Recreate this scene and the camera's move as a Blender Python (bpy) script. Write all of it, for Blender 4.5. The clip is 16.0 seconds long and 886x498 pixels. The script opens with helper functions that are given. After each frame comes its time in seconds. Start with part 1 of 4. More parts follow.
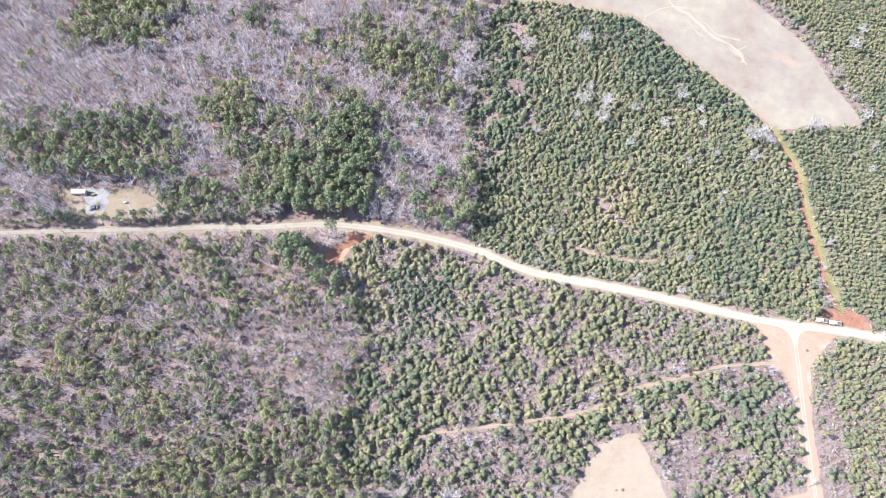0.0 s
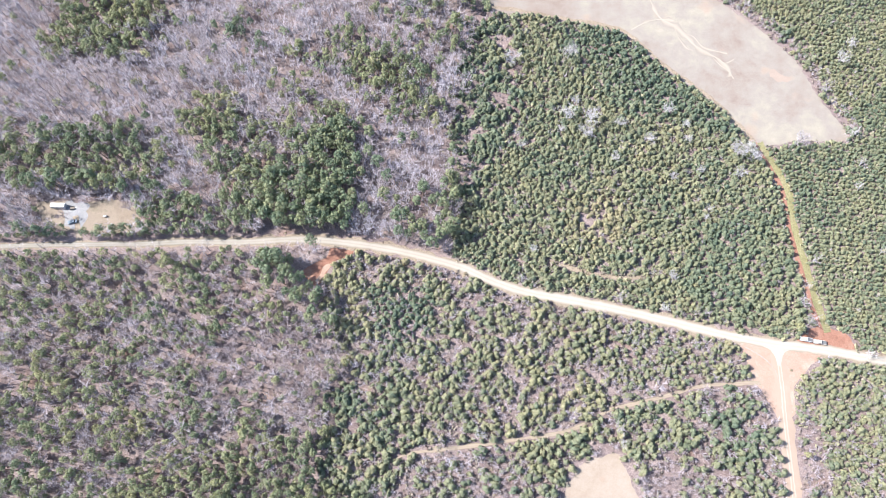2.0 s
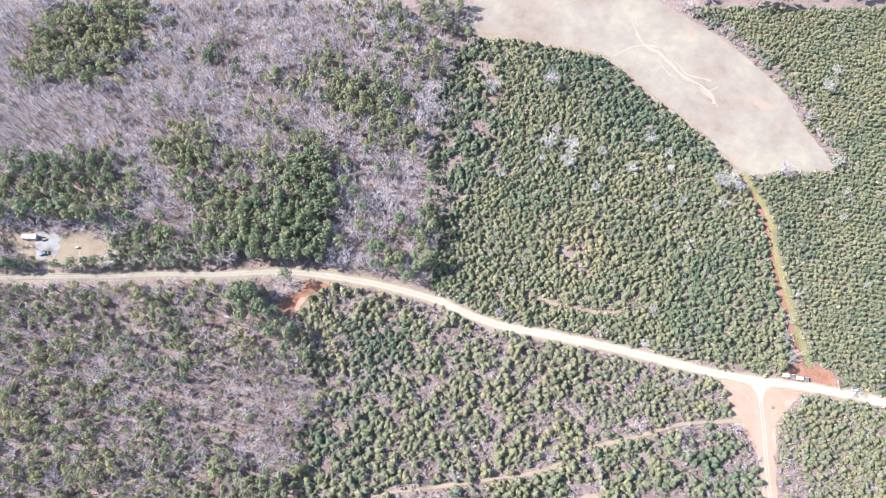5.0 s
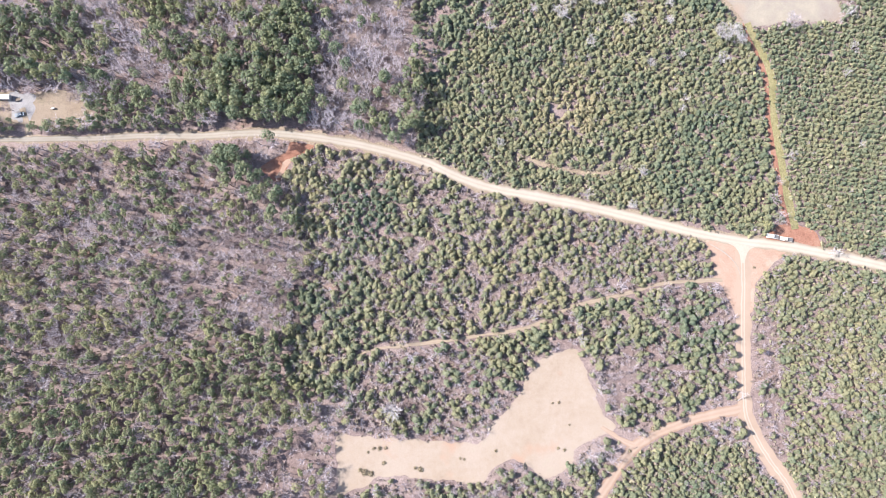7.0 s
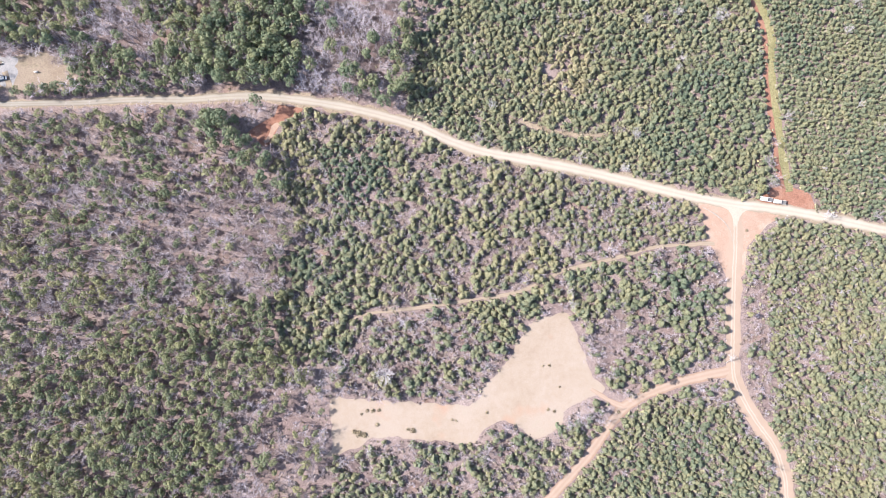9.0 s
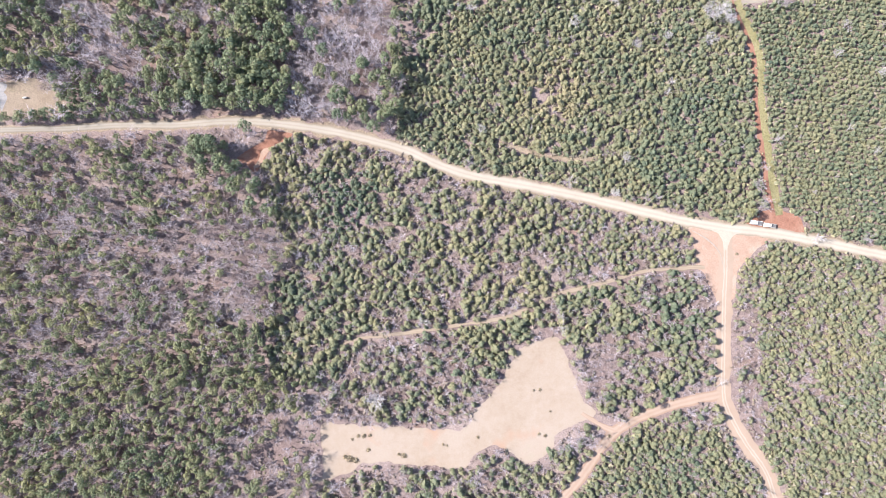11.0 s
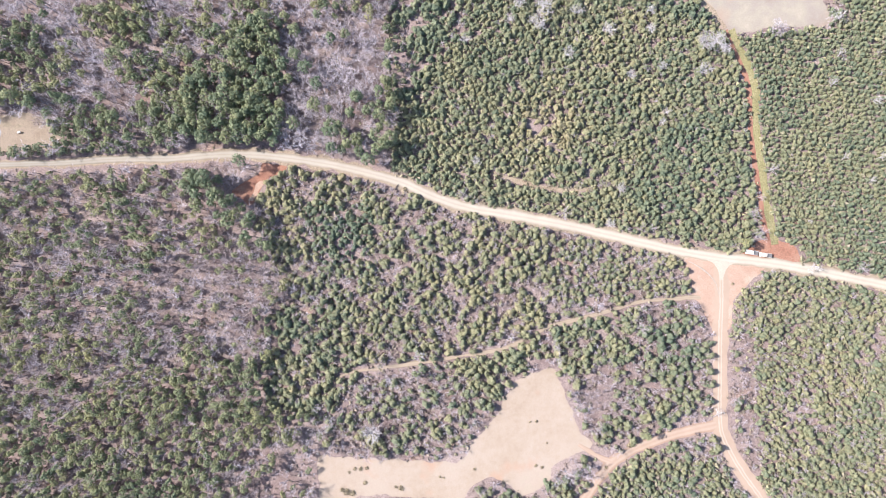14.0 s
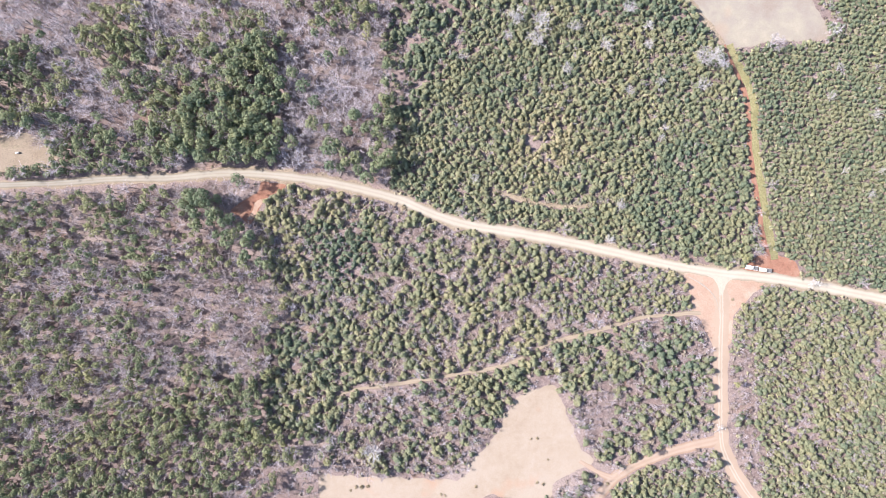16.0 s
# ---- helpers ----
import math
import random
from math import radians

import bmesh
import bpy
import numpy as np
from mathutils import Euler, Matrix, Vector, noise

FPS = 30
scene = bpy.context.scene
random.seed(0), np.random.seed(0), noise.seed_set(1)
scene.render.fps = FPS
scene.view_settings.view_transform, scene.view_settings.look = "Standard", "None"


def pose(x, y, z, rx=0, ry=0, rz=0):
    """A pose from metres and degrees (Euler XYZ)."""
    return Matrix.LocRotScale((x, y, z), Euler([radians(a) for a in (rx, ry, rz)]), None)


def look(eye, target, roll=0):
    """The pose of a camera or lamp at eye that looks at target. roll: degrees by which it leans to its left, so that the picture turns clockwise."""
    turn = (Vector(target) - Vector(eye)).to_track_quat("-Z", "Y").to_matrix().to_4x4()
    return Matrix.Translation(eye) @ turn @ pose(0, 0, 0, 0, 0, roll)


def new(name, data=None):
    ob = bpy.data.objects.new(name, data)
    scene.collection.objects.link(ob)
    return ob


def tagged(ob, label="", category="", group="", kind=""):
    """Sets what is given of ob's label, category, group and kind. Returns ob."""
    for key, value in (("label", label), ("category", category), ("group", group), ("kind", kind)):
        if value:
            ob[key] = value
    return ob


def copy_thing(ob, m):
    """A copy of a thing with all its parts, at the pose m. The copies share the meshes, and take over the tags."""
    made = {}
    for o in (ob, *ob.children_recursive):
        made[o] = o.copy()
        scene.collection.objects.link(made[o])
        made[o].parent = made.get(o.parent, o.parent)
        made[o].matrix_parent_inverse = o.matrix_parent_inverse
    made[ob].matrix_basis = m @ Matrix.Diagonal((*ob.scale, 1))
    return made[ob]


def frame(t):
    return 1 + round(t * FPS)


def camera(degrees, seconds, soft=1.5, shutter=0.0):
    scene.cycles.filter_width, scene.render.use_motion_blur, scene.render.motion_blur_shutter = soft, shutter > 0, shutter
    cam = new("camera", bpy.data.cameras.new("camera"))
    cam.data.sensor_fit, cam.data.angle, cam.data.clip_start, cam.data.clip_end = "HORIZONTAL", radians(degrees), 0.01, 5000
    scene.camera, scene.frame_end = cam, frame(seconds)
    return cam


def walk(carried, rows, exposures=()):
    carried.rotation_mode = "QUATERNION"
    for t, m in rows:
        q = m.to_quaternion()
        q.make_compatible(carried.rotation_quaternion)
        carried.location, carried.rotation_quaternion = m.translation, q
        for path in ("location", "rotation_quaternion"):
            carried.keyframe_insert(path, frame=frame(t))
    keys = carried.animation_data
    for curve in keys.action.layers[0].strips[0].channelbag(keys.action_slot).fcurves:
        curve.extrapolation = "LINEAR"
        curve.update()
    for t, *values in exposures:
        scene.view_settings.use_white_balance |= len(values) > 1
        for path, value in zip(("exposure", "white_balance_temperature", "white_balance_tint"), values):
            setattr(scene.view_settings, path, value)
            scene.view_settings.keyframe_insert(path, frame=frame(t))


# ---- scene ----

# ---------------------------------------------------------------- camera
cam = camera(62.5, 16.0, soft=0.75)
ROWS = [
    (0.0, 0.80, -0.17, 333.90, 19.99, -0.03, 1.68),
    (0.5, 2.84, 2.23, 333.91, 19.91, -0.01, 1.78),
    (1.0, 4.90, 4.66, 333.92, 19.84, -0.03, 1.81),
    (1.5, 6.95, 7.17, 333.93, 19.79, -0.09, 1.88),
    (2.0, 8.99, 9.76, 333.93, 19.78, -0.14, 1.89),
    (2.5, 10.97, 12.46, 333.92, 19.74, -0.20, 1.92),
    (3.0, 12.84, 15.28, 333.92, 19.72, -0.18, 1.92),
    (3.5, 14.59, 18.21, 333.94, 19.70, -0.16, 1.97),
    (4.5, 17.95, 24.25, 334.05, 19.70, -0.14, 1.97),
    (5.5, 21.10, 30.40, 334.17, 19.70, -0.13, 1.97),
    (5.6, 21.42, 31.03, 334.18, 19.58, -0.13, 1.97),
    (5.7, 21.75, 31.67, 334.19, 18.80, -0.13, 1.97),
    (5.8, 22.07, 32.31, 334.20, 16.90, -0.12, 1.95),
    (5.9, 22.39, 32.97, 334.20, 14.70, -0.08, 1.88),
    (6.0, 22.70, 33.64, 334.20, 12.50, -0.04, 1.82),
    (6.1, 23.02, 34.34, 334.20, 10.40, -0.03, 1.81),
    (6.2, 23.34, 35.05, 334.19, 8.60, -0.02, 1.80),
    (6.3, 23.65, 35.77, 334.18, 7.30, -0.01, 1.80),
    (6.4, 23.97, 36.49, 334.17, 6.95, 0.00, 1.80),
    (6.5, 24.28, 37.21, 334.16, 6.90, 0.00, 1.80),
    (7.0, 25.77, 40.78, 334.19, 6.73, 0.02, 1.76),
    (7.5, 27.16, 44.27, 334.24, 6.59, 0.06, 1.74),
    (7.6, 27.43, 44.96, 334.24, 5.90, 0.09, 1.72),
    (7.7, 27.69, 45.65, 334.25, 3.95, 0.14, 1.67),
    (7.8, 27.95, 46.34, 334.25, 2.35, 0.19, 1.61),
    (7.9, 28.21, 47.02, 334.26, 1.90, 0.22, 1.57),
    (8.0, 28.47, 47.69, 334.26, 1.88, 0.23, 1.56),
    (8.5, 29.65, 50.95, 334.27, 1.81, 0.26, 1.51),
    (9.0, 30.67, 54.04, 334.29, 1.73, 0.26, 1.47),
    (10.2, 32.95, 61.20, 334.43, 1.69, 0.19, 1.33),
    (11.5, 34.91, 68.57, 334.58, 1.66, 0.15, 1.20),
    (12.0, 35.54, 71.33, 334.63, 1.65, 0.17, 1.16),
    (12.5, 35.98, 73.95, 334.66, 1.63, 0.23, 1.10),
    (13.0, 36.26, 76.44, 334.67, 1.62, 0.28, 1.03),
    (13.5, 36.43, 78.83, 334.66, 1.59, 0.28, 0.93),
    (14.0, 36.48, 81.10, 334.66, 1.56, 0.24, 0.83),
    (14.5, 36.46, 83.30, 334.66, 1.55, 0.19, 0.71),
    (15.0, 36.40, 85.43, 334.66, 1.53, 0.17, 0.59),
    (15.5, 36.32, 87.52, 334.66, 1.50, 0.17, 0.49),
    (16.0, 36.23, 89.59, 334.66, 1.47, 0.19, 0.40),
]
walk(cam, [(t, pose(x, y, z, rx, ry, rz)) for t, x, y, z, rx, ry, rz in ROWS],
     [(0.0, 1.72, 6500, 10), (5.6, 1.70, 6500, 10), (6.4, 1.58, 6800, 14), (16.0, 1.55, 6800, 14)])

# ---------------------------------------------------------------- light
SUN_ELEVATION, SUN_STRENGTH, SKY_STRENGTH = 44.0, 5.3, 0.15
world = bpy.data.worlds.new("sky")
scene.world = world
world.use_nodes = True
wn = world.node_tree.nodes
sky = wn.new("ShaderNodeTexSky")
sky.sky_type, sky.sun_disc = "NISHITA", False
sky.sun_elevation, sky.sun_rotation = radians(SUN_ELEVATION), radians(-82)
sky.air_density, sky.dust_density = 1.0, 1.0
world.node_tree.links.new(sky.outputs[0], wn["Background"].inputs[0])
wn["Background"].inputs[1].default_value = SKY_STRENGTH
lamp = bpy.data.lights.new("sun", "SUN")
lamp.energy, lamp.angle, lamp.color = SUN_STRENGTH, radians(0.55), (1.0, 0.96, 0.905)
sun = new("sun", lamp)
sun.matrix_world = look((-300, 42, 300 * math.tan(radians(SUN_ELEVATION))), (0, 0, 0))

# ---------------------------------------------------------------- materials


def graph(name, rough=0.85, spec=0.25):
    m = bpy.data.materials.new(name)
    m.use_nodes = True
    b = m.node_tree.nodes["Principled BSDF"]
    b.inputs["Roughness"].default_value = rough
    b.inputs["Specular IOR Level"].default_value = spec
    return m, m.node_tree.nodes, m.node_tree.links, b


def noise_node(n, l, scale, detail=4.0, rough=0.6, distort=0.0):
    geo = n.new("ShaderNodeNewGeometry")
    t = n.new("ShaderNodeTexNoise")
    t.inputs["Scale"].default_value, t.inputs["Detail"].default_value = scale, detail
    t.inputs["Roughness"].default_value, t.inputs["Distortion"].default_value = rough, distort
    l.new(geo.outputs["Position"], t.inputs["Vector"])
    return t.outputs["Fac"]


def ramp(n, l, fac, stops):
    r = n.new("ShaderNodeValToRGB")
    e = r.color_ramp.elements
    while len(e) < len(stops):
        e.new(0.5)
    for el, (p, c) in zip(e, stops):
        el.position, el.color = p, (*c, 1)
    l.new(fac, r.inputs[0])
    return r.outputs[0]


def mix(n, l, fac, a, b, mode="MIX"):
    x = n.new("ShaderNodeMix")
    x.data_type, x.blend_type = "RGBA", mode
    for sock, v in ((x.inputs["Factor"], fac), (x.inputs["A"], a), (x.inputs["B"], b)):
        if isinstance(v, (int, float)):
            sock.default_value = v
        elif isinstance(v, tuple):
            sock.default_value = (*v, 1)
        else:
            l.new(v, sock)
    return x.outputs["Result"]


def math_node(n, l, op, a, b=0.0):
    x = n.new("ShaderNodeMath")
    x.operation = op
    for sock, v in zip(x.inputs, (a, b)):
        if isinstance(v, (int, float)):
            sock.default_value = v
        else:
            l.new(v, sock)
    return x.outputs[0]


def bump(n, l, b, height, strength=0.5, dist=0.2):
    x = n.new("ShaderNodeBump")
    x.inputs["Strength"].default_value, x.inputs["Distance"].default_value = strength, dist
    l.new(height, x.inputs["Height"])
    l.new(x.outputs[0], b.inputs["Normal"])


def soil(name, stops, big=0.03, fine=0.6, fleck=None, relief=0.25, grain=0.45):
    """Bare or littered ground: broad drifts of colour, finer mottling, grain and a relief."""
    m, n, l, b = graph(name, 0.95, 0.1)
    f1, f2 = noise_node(n, l, big, 5, 0.62, 0.4), noise_node(n, l, fine, 6, 0.7)
    both = math_node(n, l, "ADD", math_node(n, l, "MULTIPLY", f1, 0.6), math_node(n, l, "MULTIPLY", f2, 0.4))
    col = ramp(n, l, both, stops)
    if fleck:
        spots = ramp(n, l, noise_node(n, l, fleck[1], 3, 0.6), [(fleck[2], (0, 0, 0)), (fleck[2] + 0.12, (1, 1, 1))])
        col = mix(n, l, spots, col, fleck[0])
    f3 = noise_node(n, l, 1.7, 5, 0.75, 0.6)
    col = mix(n, l, grain, col, ramp(n, l, f3, [(0.36, (0.35, 0.33, 0.33)), (0.5, (0.95, 0.95, 0.95)), (0.64, (1.55, 1.55, 1.57))]), "MULTIPLY")
    l.new(col, b.inputs["Base Color"])
    bump(n, l, b, f2, 0.5, relief)
    return m


def driven(name, edge, middle, rut, bands, tone_x=None):
    """A driven strip: wheel ruts and rougher edges follow the strip's own width. The last argument: from where to
    where, along x, the colour goes from darker and greyer to its full tone.
    """
    m, n, l, b = graph(name, 0.95, 0.1)
    at = n.new("ShaderNodeAttribute")
    at.attribute_name = "across"
    side = math_node(n, l, "ABSOLUTE", at.outputs["Fac"])
    wob = math_node(n, l, "ADD", side, math_node(n, l, "MULTIPLY", math_node(n, l, "SUBTRACT", noise_node(n, l, 0.35, 4, 0.7), 0.5), 0.35))
    col = ramp(n, l, wob, [(0.0, middle), (bands[0], middle), (bands[1], rut), (bands[2], rut), (bands[3], edge), (1.0, edge)])
    col = mix(n, l, 0.35, col, ramp(n, l, noise_node(n, l, 0.12, 6, 0.7), [(0.3, (0.70, 0.66, 0.62)), (0.7, (1.0, 1.0, 1.0))]), "MULTIPLY")
    if tone_x:
        xyz = n.new("ShaderNodeSeparateXYZ")
        l.new(n.new("ShaderNodeNewGeometry").outputs["Position"], xyz.inputs[0])
        along = math_node(n, l, "DIVIDE", math_node(n, l, "SUBTRACT", xyz.outputs["X"], tone_x[0]), tone_x[1] - tone_x[0])
        along = math_node(n, l, "ADD", along, math_node(n, l, "MULTIPLY", math_node(n, l, "SUBTRACT", noise_node(n, l, 0.05, 4), 0.5), 0.5))
        col = mix(n, l, 1.0, col, ramp(n, l, along, [(0.0, (0.70, 0.72, 0.75)), (0.6, (0.92, 0.92, 0.93)), (1.0, (1.0, 1.0, 1.0))]), "MULTIPLY")
    l.new(col, b.inputs["Base Color"])
    bump(n, l, b, noise_node(n, l, 1.2, 5, 0.7), 0.4, 0.12)
    return m


def leafy(name, stops, single=False, thin=0.25, rough=0.7, span=(0.0, 1.0)):
    """Needles, leaves or twigs: colour by plant, then by tuft. single: plants that are objects of their own."""
    m, n, l, b = graph(name, rough, 0.25)
    if single:
        tint = math_node(n, l, "ADD", math_node(n, l, "MULTIPLY", n.new("ShaderNodeObjectInfo").outputs["Random"], span[1] - span[0]), span[0])
    else:
        at = n.new("ShaderNodeAttribute")
        at.attribute_name = "tint"
        tint = at.outputs["Fac"]
    isl = n.new("ShaderNodeNewGeometry").outputs["Random Per Island"]
    f = math_node(n, l, "ADD", math_node(n, l, "MULTIPLY", tint, 0.88), math_node(n, l, "MULTIPLY", isl, 0.12))
    col = ramp(n, l, f, stops)
    col = mix(n, l, 0.5, col, ramp(n, l, isl, [(0.0, (0.72, 0.72, 0.72)), (0.6, (1.0, 1.0, 1.0)), (1.0, (1.18, 1.18, 1.18))]), "MULTIPLY")
    l.new(col, b.inputs["Base Color"])
    if thin:
        t = n.new("ShaderNodeBsdfTranslucent")
        l.new(col, t.inputs[0])
        s = n.new("ShaderNodeMixShader")
        s.inputs[0].default_value = thin
        l.new(b.outputs[0], s.inputs[1])
        l.new(t.outputs[0], s.inputs[2])
        l.new(s.outputs[0], n["Material Output"].inputs["Surface"])
    return m


def plain(name, colour, rough=0.5, metal=0.0, dirt=0.25):
    m, n, l, b = graph(name, rough, 0.5)
    dark = tuple(c * (1 - dirt) for c in colour)
    l.new(ramp(n, l, noise_node(n, l, 3.0, 5, 0.65), [(0.3, dark), (0.65, colour)]), b.inputs["Base Color"])
    b.inputs["Metallic"].default_value = metal
    return m


LITTER = soil("leaf_litter", [(0.32, (0.088, 0.064, 0.062)), (0.45, (0.130, 0.100, 0.098)), (0.56, (0.166, 0.133, 0.129)), (0.68, (0.205, 0.170, 0.160))],
              0.035, 0.45, ((0.165, 0.115, 0.095), 0.06, 0.60), 0.5, 0.7)
DRY_GRASS = soil("dry_grass", [(0.3, (0.12, 0.092, 0.068)), (0.5, (0.17, 0.138, 0.108)), (0.7, (0.21, 0.178, 0.14))], 0.05, 0.5, None, 0.25, 0.6)
FIELD_TAN = soil("mown_tan_field", [(0.3, (0.160, 0.124, 0.098)), (0.45, (0.196, 0.160, 0.130)), (0.58, (0.212, 0.178, 0.152)), (0.7, (0.205, 0.180, 0.146))],
                 0.035, 0.35, ((0.215, 0.15, 0.115), 0.045, 0.60), 0.08, 0.10)
FIELD_GREY = soil("pinkish_grey_field", [(0.34, (0.130, 0.100, 0.086)), (0.43, (0.156, 0.130, 0.114)), (0.51, (0.168, 0.149, 0.134)), (0.58, (0.186, 0.169, 0.142)), (0.66, (0.220, 0.192, 0.163))],
                  0.028, 0.14, ((0.192, 0.146, 0.120), 0.035, 0.58), 0.06, 0.13)
WASH = soil("washed_sand", [(0.3, (0.165, 0.14, 0.122)), (0.6, (0.215, 0.19, 0.165))], 0.08, 0.5, None, 0.1, 0.2)
MOUTH = soil("pale_road_sand", [(0.3, (0.22, 0.195, 0.165)), (0.6, (0.250, 0.226, 0.193))], 0.08, 0.5, None, 0.1, 0.15)
CLAY = soil("red_clay", [(0.3, (0.198, 0.130, 0.100)), (0.5, (0.226, 0.160, 0.128)), (0.7, (0.240, 0.186, 0.154))], 0.07, 0.5, ((0.235, 0.19, 0.158), 0.10, 0.55), 0.15, 0.25)
CLAY_DARK = soil("wet_red_clay", [(0.3, (0.135, 0.062, 0.045)), (0.5, (0.18, 0.095, 0.07)), (0.7, (0.21, 0.135, 0.105))], 0.15, 0.7, None, 0.25, 0.4)
YARD = soil("trodden_yard", [(0.3, (0.125, 0.098, 0.078)), (0.5, (0.165, 0.136, 0.110)), (0.7, (0.19, 0.16, 0.13))], 0.09, 0.6, ((0.11, 0.10, 0.07), 0.12, 0.6), 0.2, 0.4)
GRAVEL = soil("grey_gravel", [(0.3, (0.15, 0.15, 0.157)), (0.7, (0.20, 0.20, 0.21))], 0.2, 1.6)
OLIVE_GRASS = soil("olive_grass", [(0.3, (0.10, 0.095, 0.05)), (0.5, (0.145, 0.135, 0.072)), (0.7, (0.18, 0.16, 0.10))], 0.12, 0.9, None, 0.25, 0.6)
ROAD = driven("pale_dirt_road", (0.18, 0.152, 0.124), (0.238, 0.215, 0.184), (0.262, 0.242, 0.21), (0.08, 0.25, 0.5, 0.95), (-160, 110))
SIDE = driven("sandy_lane", (0.222, 0.172, 0.140), (0.226, 0.182, 0.150), (0.252, 0.220, 0.187), (0.07, 0.13, 0.22, 0.29))
REDLANE = driven("red_clay_lane", (0.200, 0.142, 0.114), (0.222, 0.166, 0.136), (0.235, 0.185, 0.152), (0.1, 0.3, 0.55, 0.8))
TRAIL = driven("sandy_trail", (0.145, 0.118, 0.094), (0.185, 0.152, 0.122), (0.205, 0.172, 0.138), (0.1, 0.3, 0.6, 0.9))
WASH_RUN = driven("washed_sand_run", (0.178, 0.157, 0.140), (0.226, 0.203, 0.172), (0.214, 0.190, 0.162), (0.1, 0.3, 0.4, 0.75))

PINE_STOPS = [(0.0, (0.082, 0.118, 0.082)), (0.3, (0.138, 0.166, 0.100)), (0.55, (0.198, 0.208, 0.116)), (0.8, (0.250, 0.240, 0.128)), (1.0, (0.290, 0.255, 0.145))]
NEEDLES, NEEDLES_ONE = leafy("pine_needles", PINE_STOPS, thin=0.38, rough=0.6), leafy("pine_needles_single", PINE_STOPS, True, thin=0.38, rough=0.6, span=(0.05, 0.48))
YOUNG_STOPS = [(0.0, (0.096, 0.136, 0.102)), (0.3, (0.156, 0.188, 0.128)), (0.55, (0.216, 0.226, 0.144)), (0.8, (0.262, 0.252, 0.155)), (1.0, (0.295, 0.262, 0.170))]
YOUNG_NEEDLES, YOUNG_ONE = leafy("young_needles", YOUNG_STOPS, thin=0.5, rough=0.6), leafy("young_needles_single", YOUNG_STOPS, True, thin=0.5, rough=0.6, span=(0.3, 0.85))
BUSH_LEAF = leafy("field_bush_leaves", [(0.0, (0.23, 0.195, 0.14)), (1.0, (0.30, 0.255, 0.18))], True)
TWIG_STOPS = [(0.0, (0.162, 0.128, 0.132)), (0.4, (0.216, 0.182, 0.194)), (0.75, (0.265, 0.238, 0.262)), (1.0, (0.310, 0.288, 0.322))]
TWIGS, TWIGS_ONE = leafy("bare_twigs", TWIG_STOPS, thin=0), leafy("bare_twigs_single", TWIG_STOPS, True, thin=0)
SILVER = leafy("bleached_twigs", [(0.0, (0.255, 0.24, 0.252)), (1.0, (0.335, 0.32, 0.332))], True, thin=0)
BRUSH_STOPS = [(0.0, (0.13, 0.098, 0.092)), (0.35, (0.185, 0.150, 0.140)), (0.7, (0.225, 0.195, 0.165)), (1.0, (0.225, 0.222, 0.135))]
BRUSH = leafy("dry_brush", BRUSH_STOPS)
BARK = plain("grey_brown_bark", (0.24, 0.18, 0.14), 0.9, 0, 0.4)
WHITE = plain("white_enamel", (0.40, 0.40, 0.40), 0.5)
TAN_PAINT = plain("pale_tan_paint", (0.34, 0.31, 0.28), 0.4)
RUBBER = plain("black_rubber", (0.03, 0.03, 0.03), 0.8)
BLACK = plain("black_bed_liner", (0.09, 0.09, 0.095), 0.7)
STEEL = plain("dull_steel", (0.45, 0.45, 0.46), 0.4, 0.8)
BLUE = plain("faded_blue_paint", (0.07, 0.11, 0.16), 0.5)
WOOD = plain("weathered_wood", (0.12, 0.10, 0.085), 0.9, 0, 0.4)
GLASS = plain("dark_glass", (0.03, 0.035, 0.04), 0.08, 0, 0.1)
LAMP_RED = plain("red_lens", (0.45, 0.03, 0.03), 0.3)
LAMP_CLEAR = plain("clear_lens", (0.75, 0.75, 0.72), 0.2)

# ---------------------------------------------------------------- plan
ROAD_LINE = [(-420, 112), (-300, 119), (-220, 123.3), (-178, 125.8), (-143, 127.3), (-117, 129.4), (-91, 130.1), (-70, 132.1), (-52, 132.2), (-39, 131.2),
             (-23, 129.2), (-8, 126.5), (8, 122.7), (18, 119.6), (31, 114), (47, 109.2), (65, 106.4), (91, 102), (117, 96.4), (143, 90.9),
             (162, 88), (181, 86.3), (207, 82.3), (238, 76.4), (330, 58), (450, 40)]
SIDE_LINE = [(162.2, 87), (162.5, 68.3), (162, 52.9), (161.9, 32.4), (162, 15.5), (164, 5.4), (172.1, -9), (181.2, -21.5), (185.1, -31.6), (187, -41.7), (188, -80), (180, -140)]
RED_LINE = [(161.5, 12.4), (142.4, 7.6), (127, 2), (114.3, -4.9), (108, -12), (101.8, -21.1), (94.3, -31.5), (83.1, -44.5), (70, -62), (60, -110)]
SPUR_LINE = [(98, 2.2), (103, -1), (107.9, -3.6), (114.3, -6)]
TRAIL_LINE = [(-14, 26), (-11.9, 31), (-1.6, 34.2), (13.8, 36.4), (29.3, 38.5), (39.6, 40.7), (60.2, 44.4), (73.1, 49.2), (83.4, 55.4), (91.1, 57.5),
              (106.6, 61.5), (119.5, 65.5), (129.8, 68.1), (153, 69.8)]
BREAK_LINE = [(164, 193), (171.9, 175.8), (175, 166.3), (175.7, 150.8), (176.8, 138.7), (179.7, 121.1), (181.7, 106.9), (184.6, 94)]
OLD_LINE = [(57.2, 125.9), (65, 123.3), (78, 119.5), (90.9, 118.3), (101.3, 119.2)]
DRIVE_LINE = [(-171, 126), (-172.8, 133), (-176, 141)]
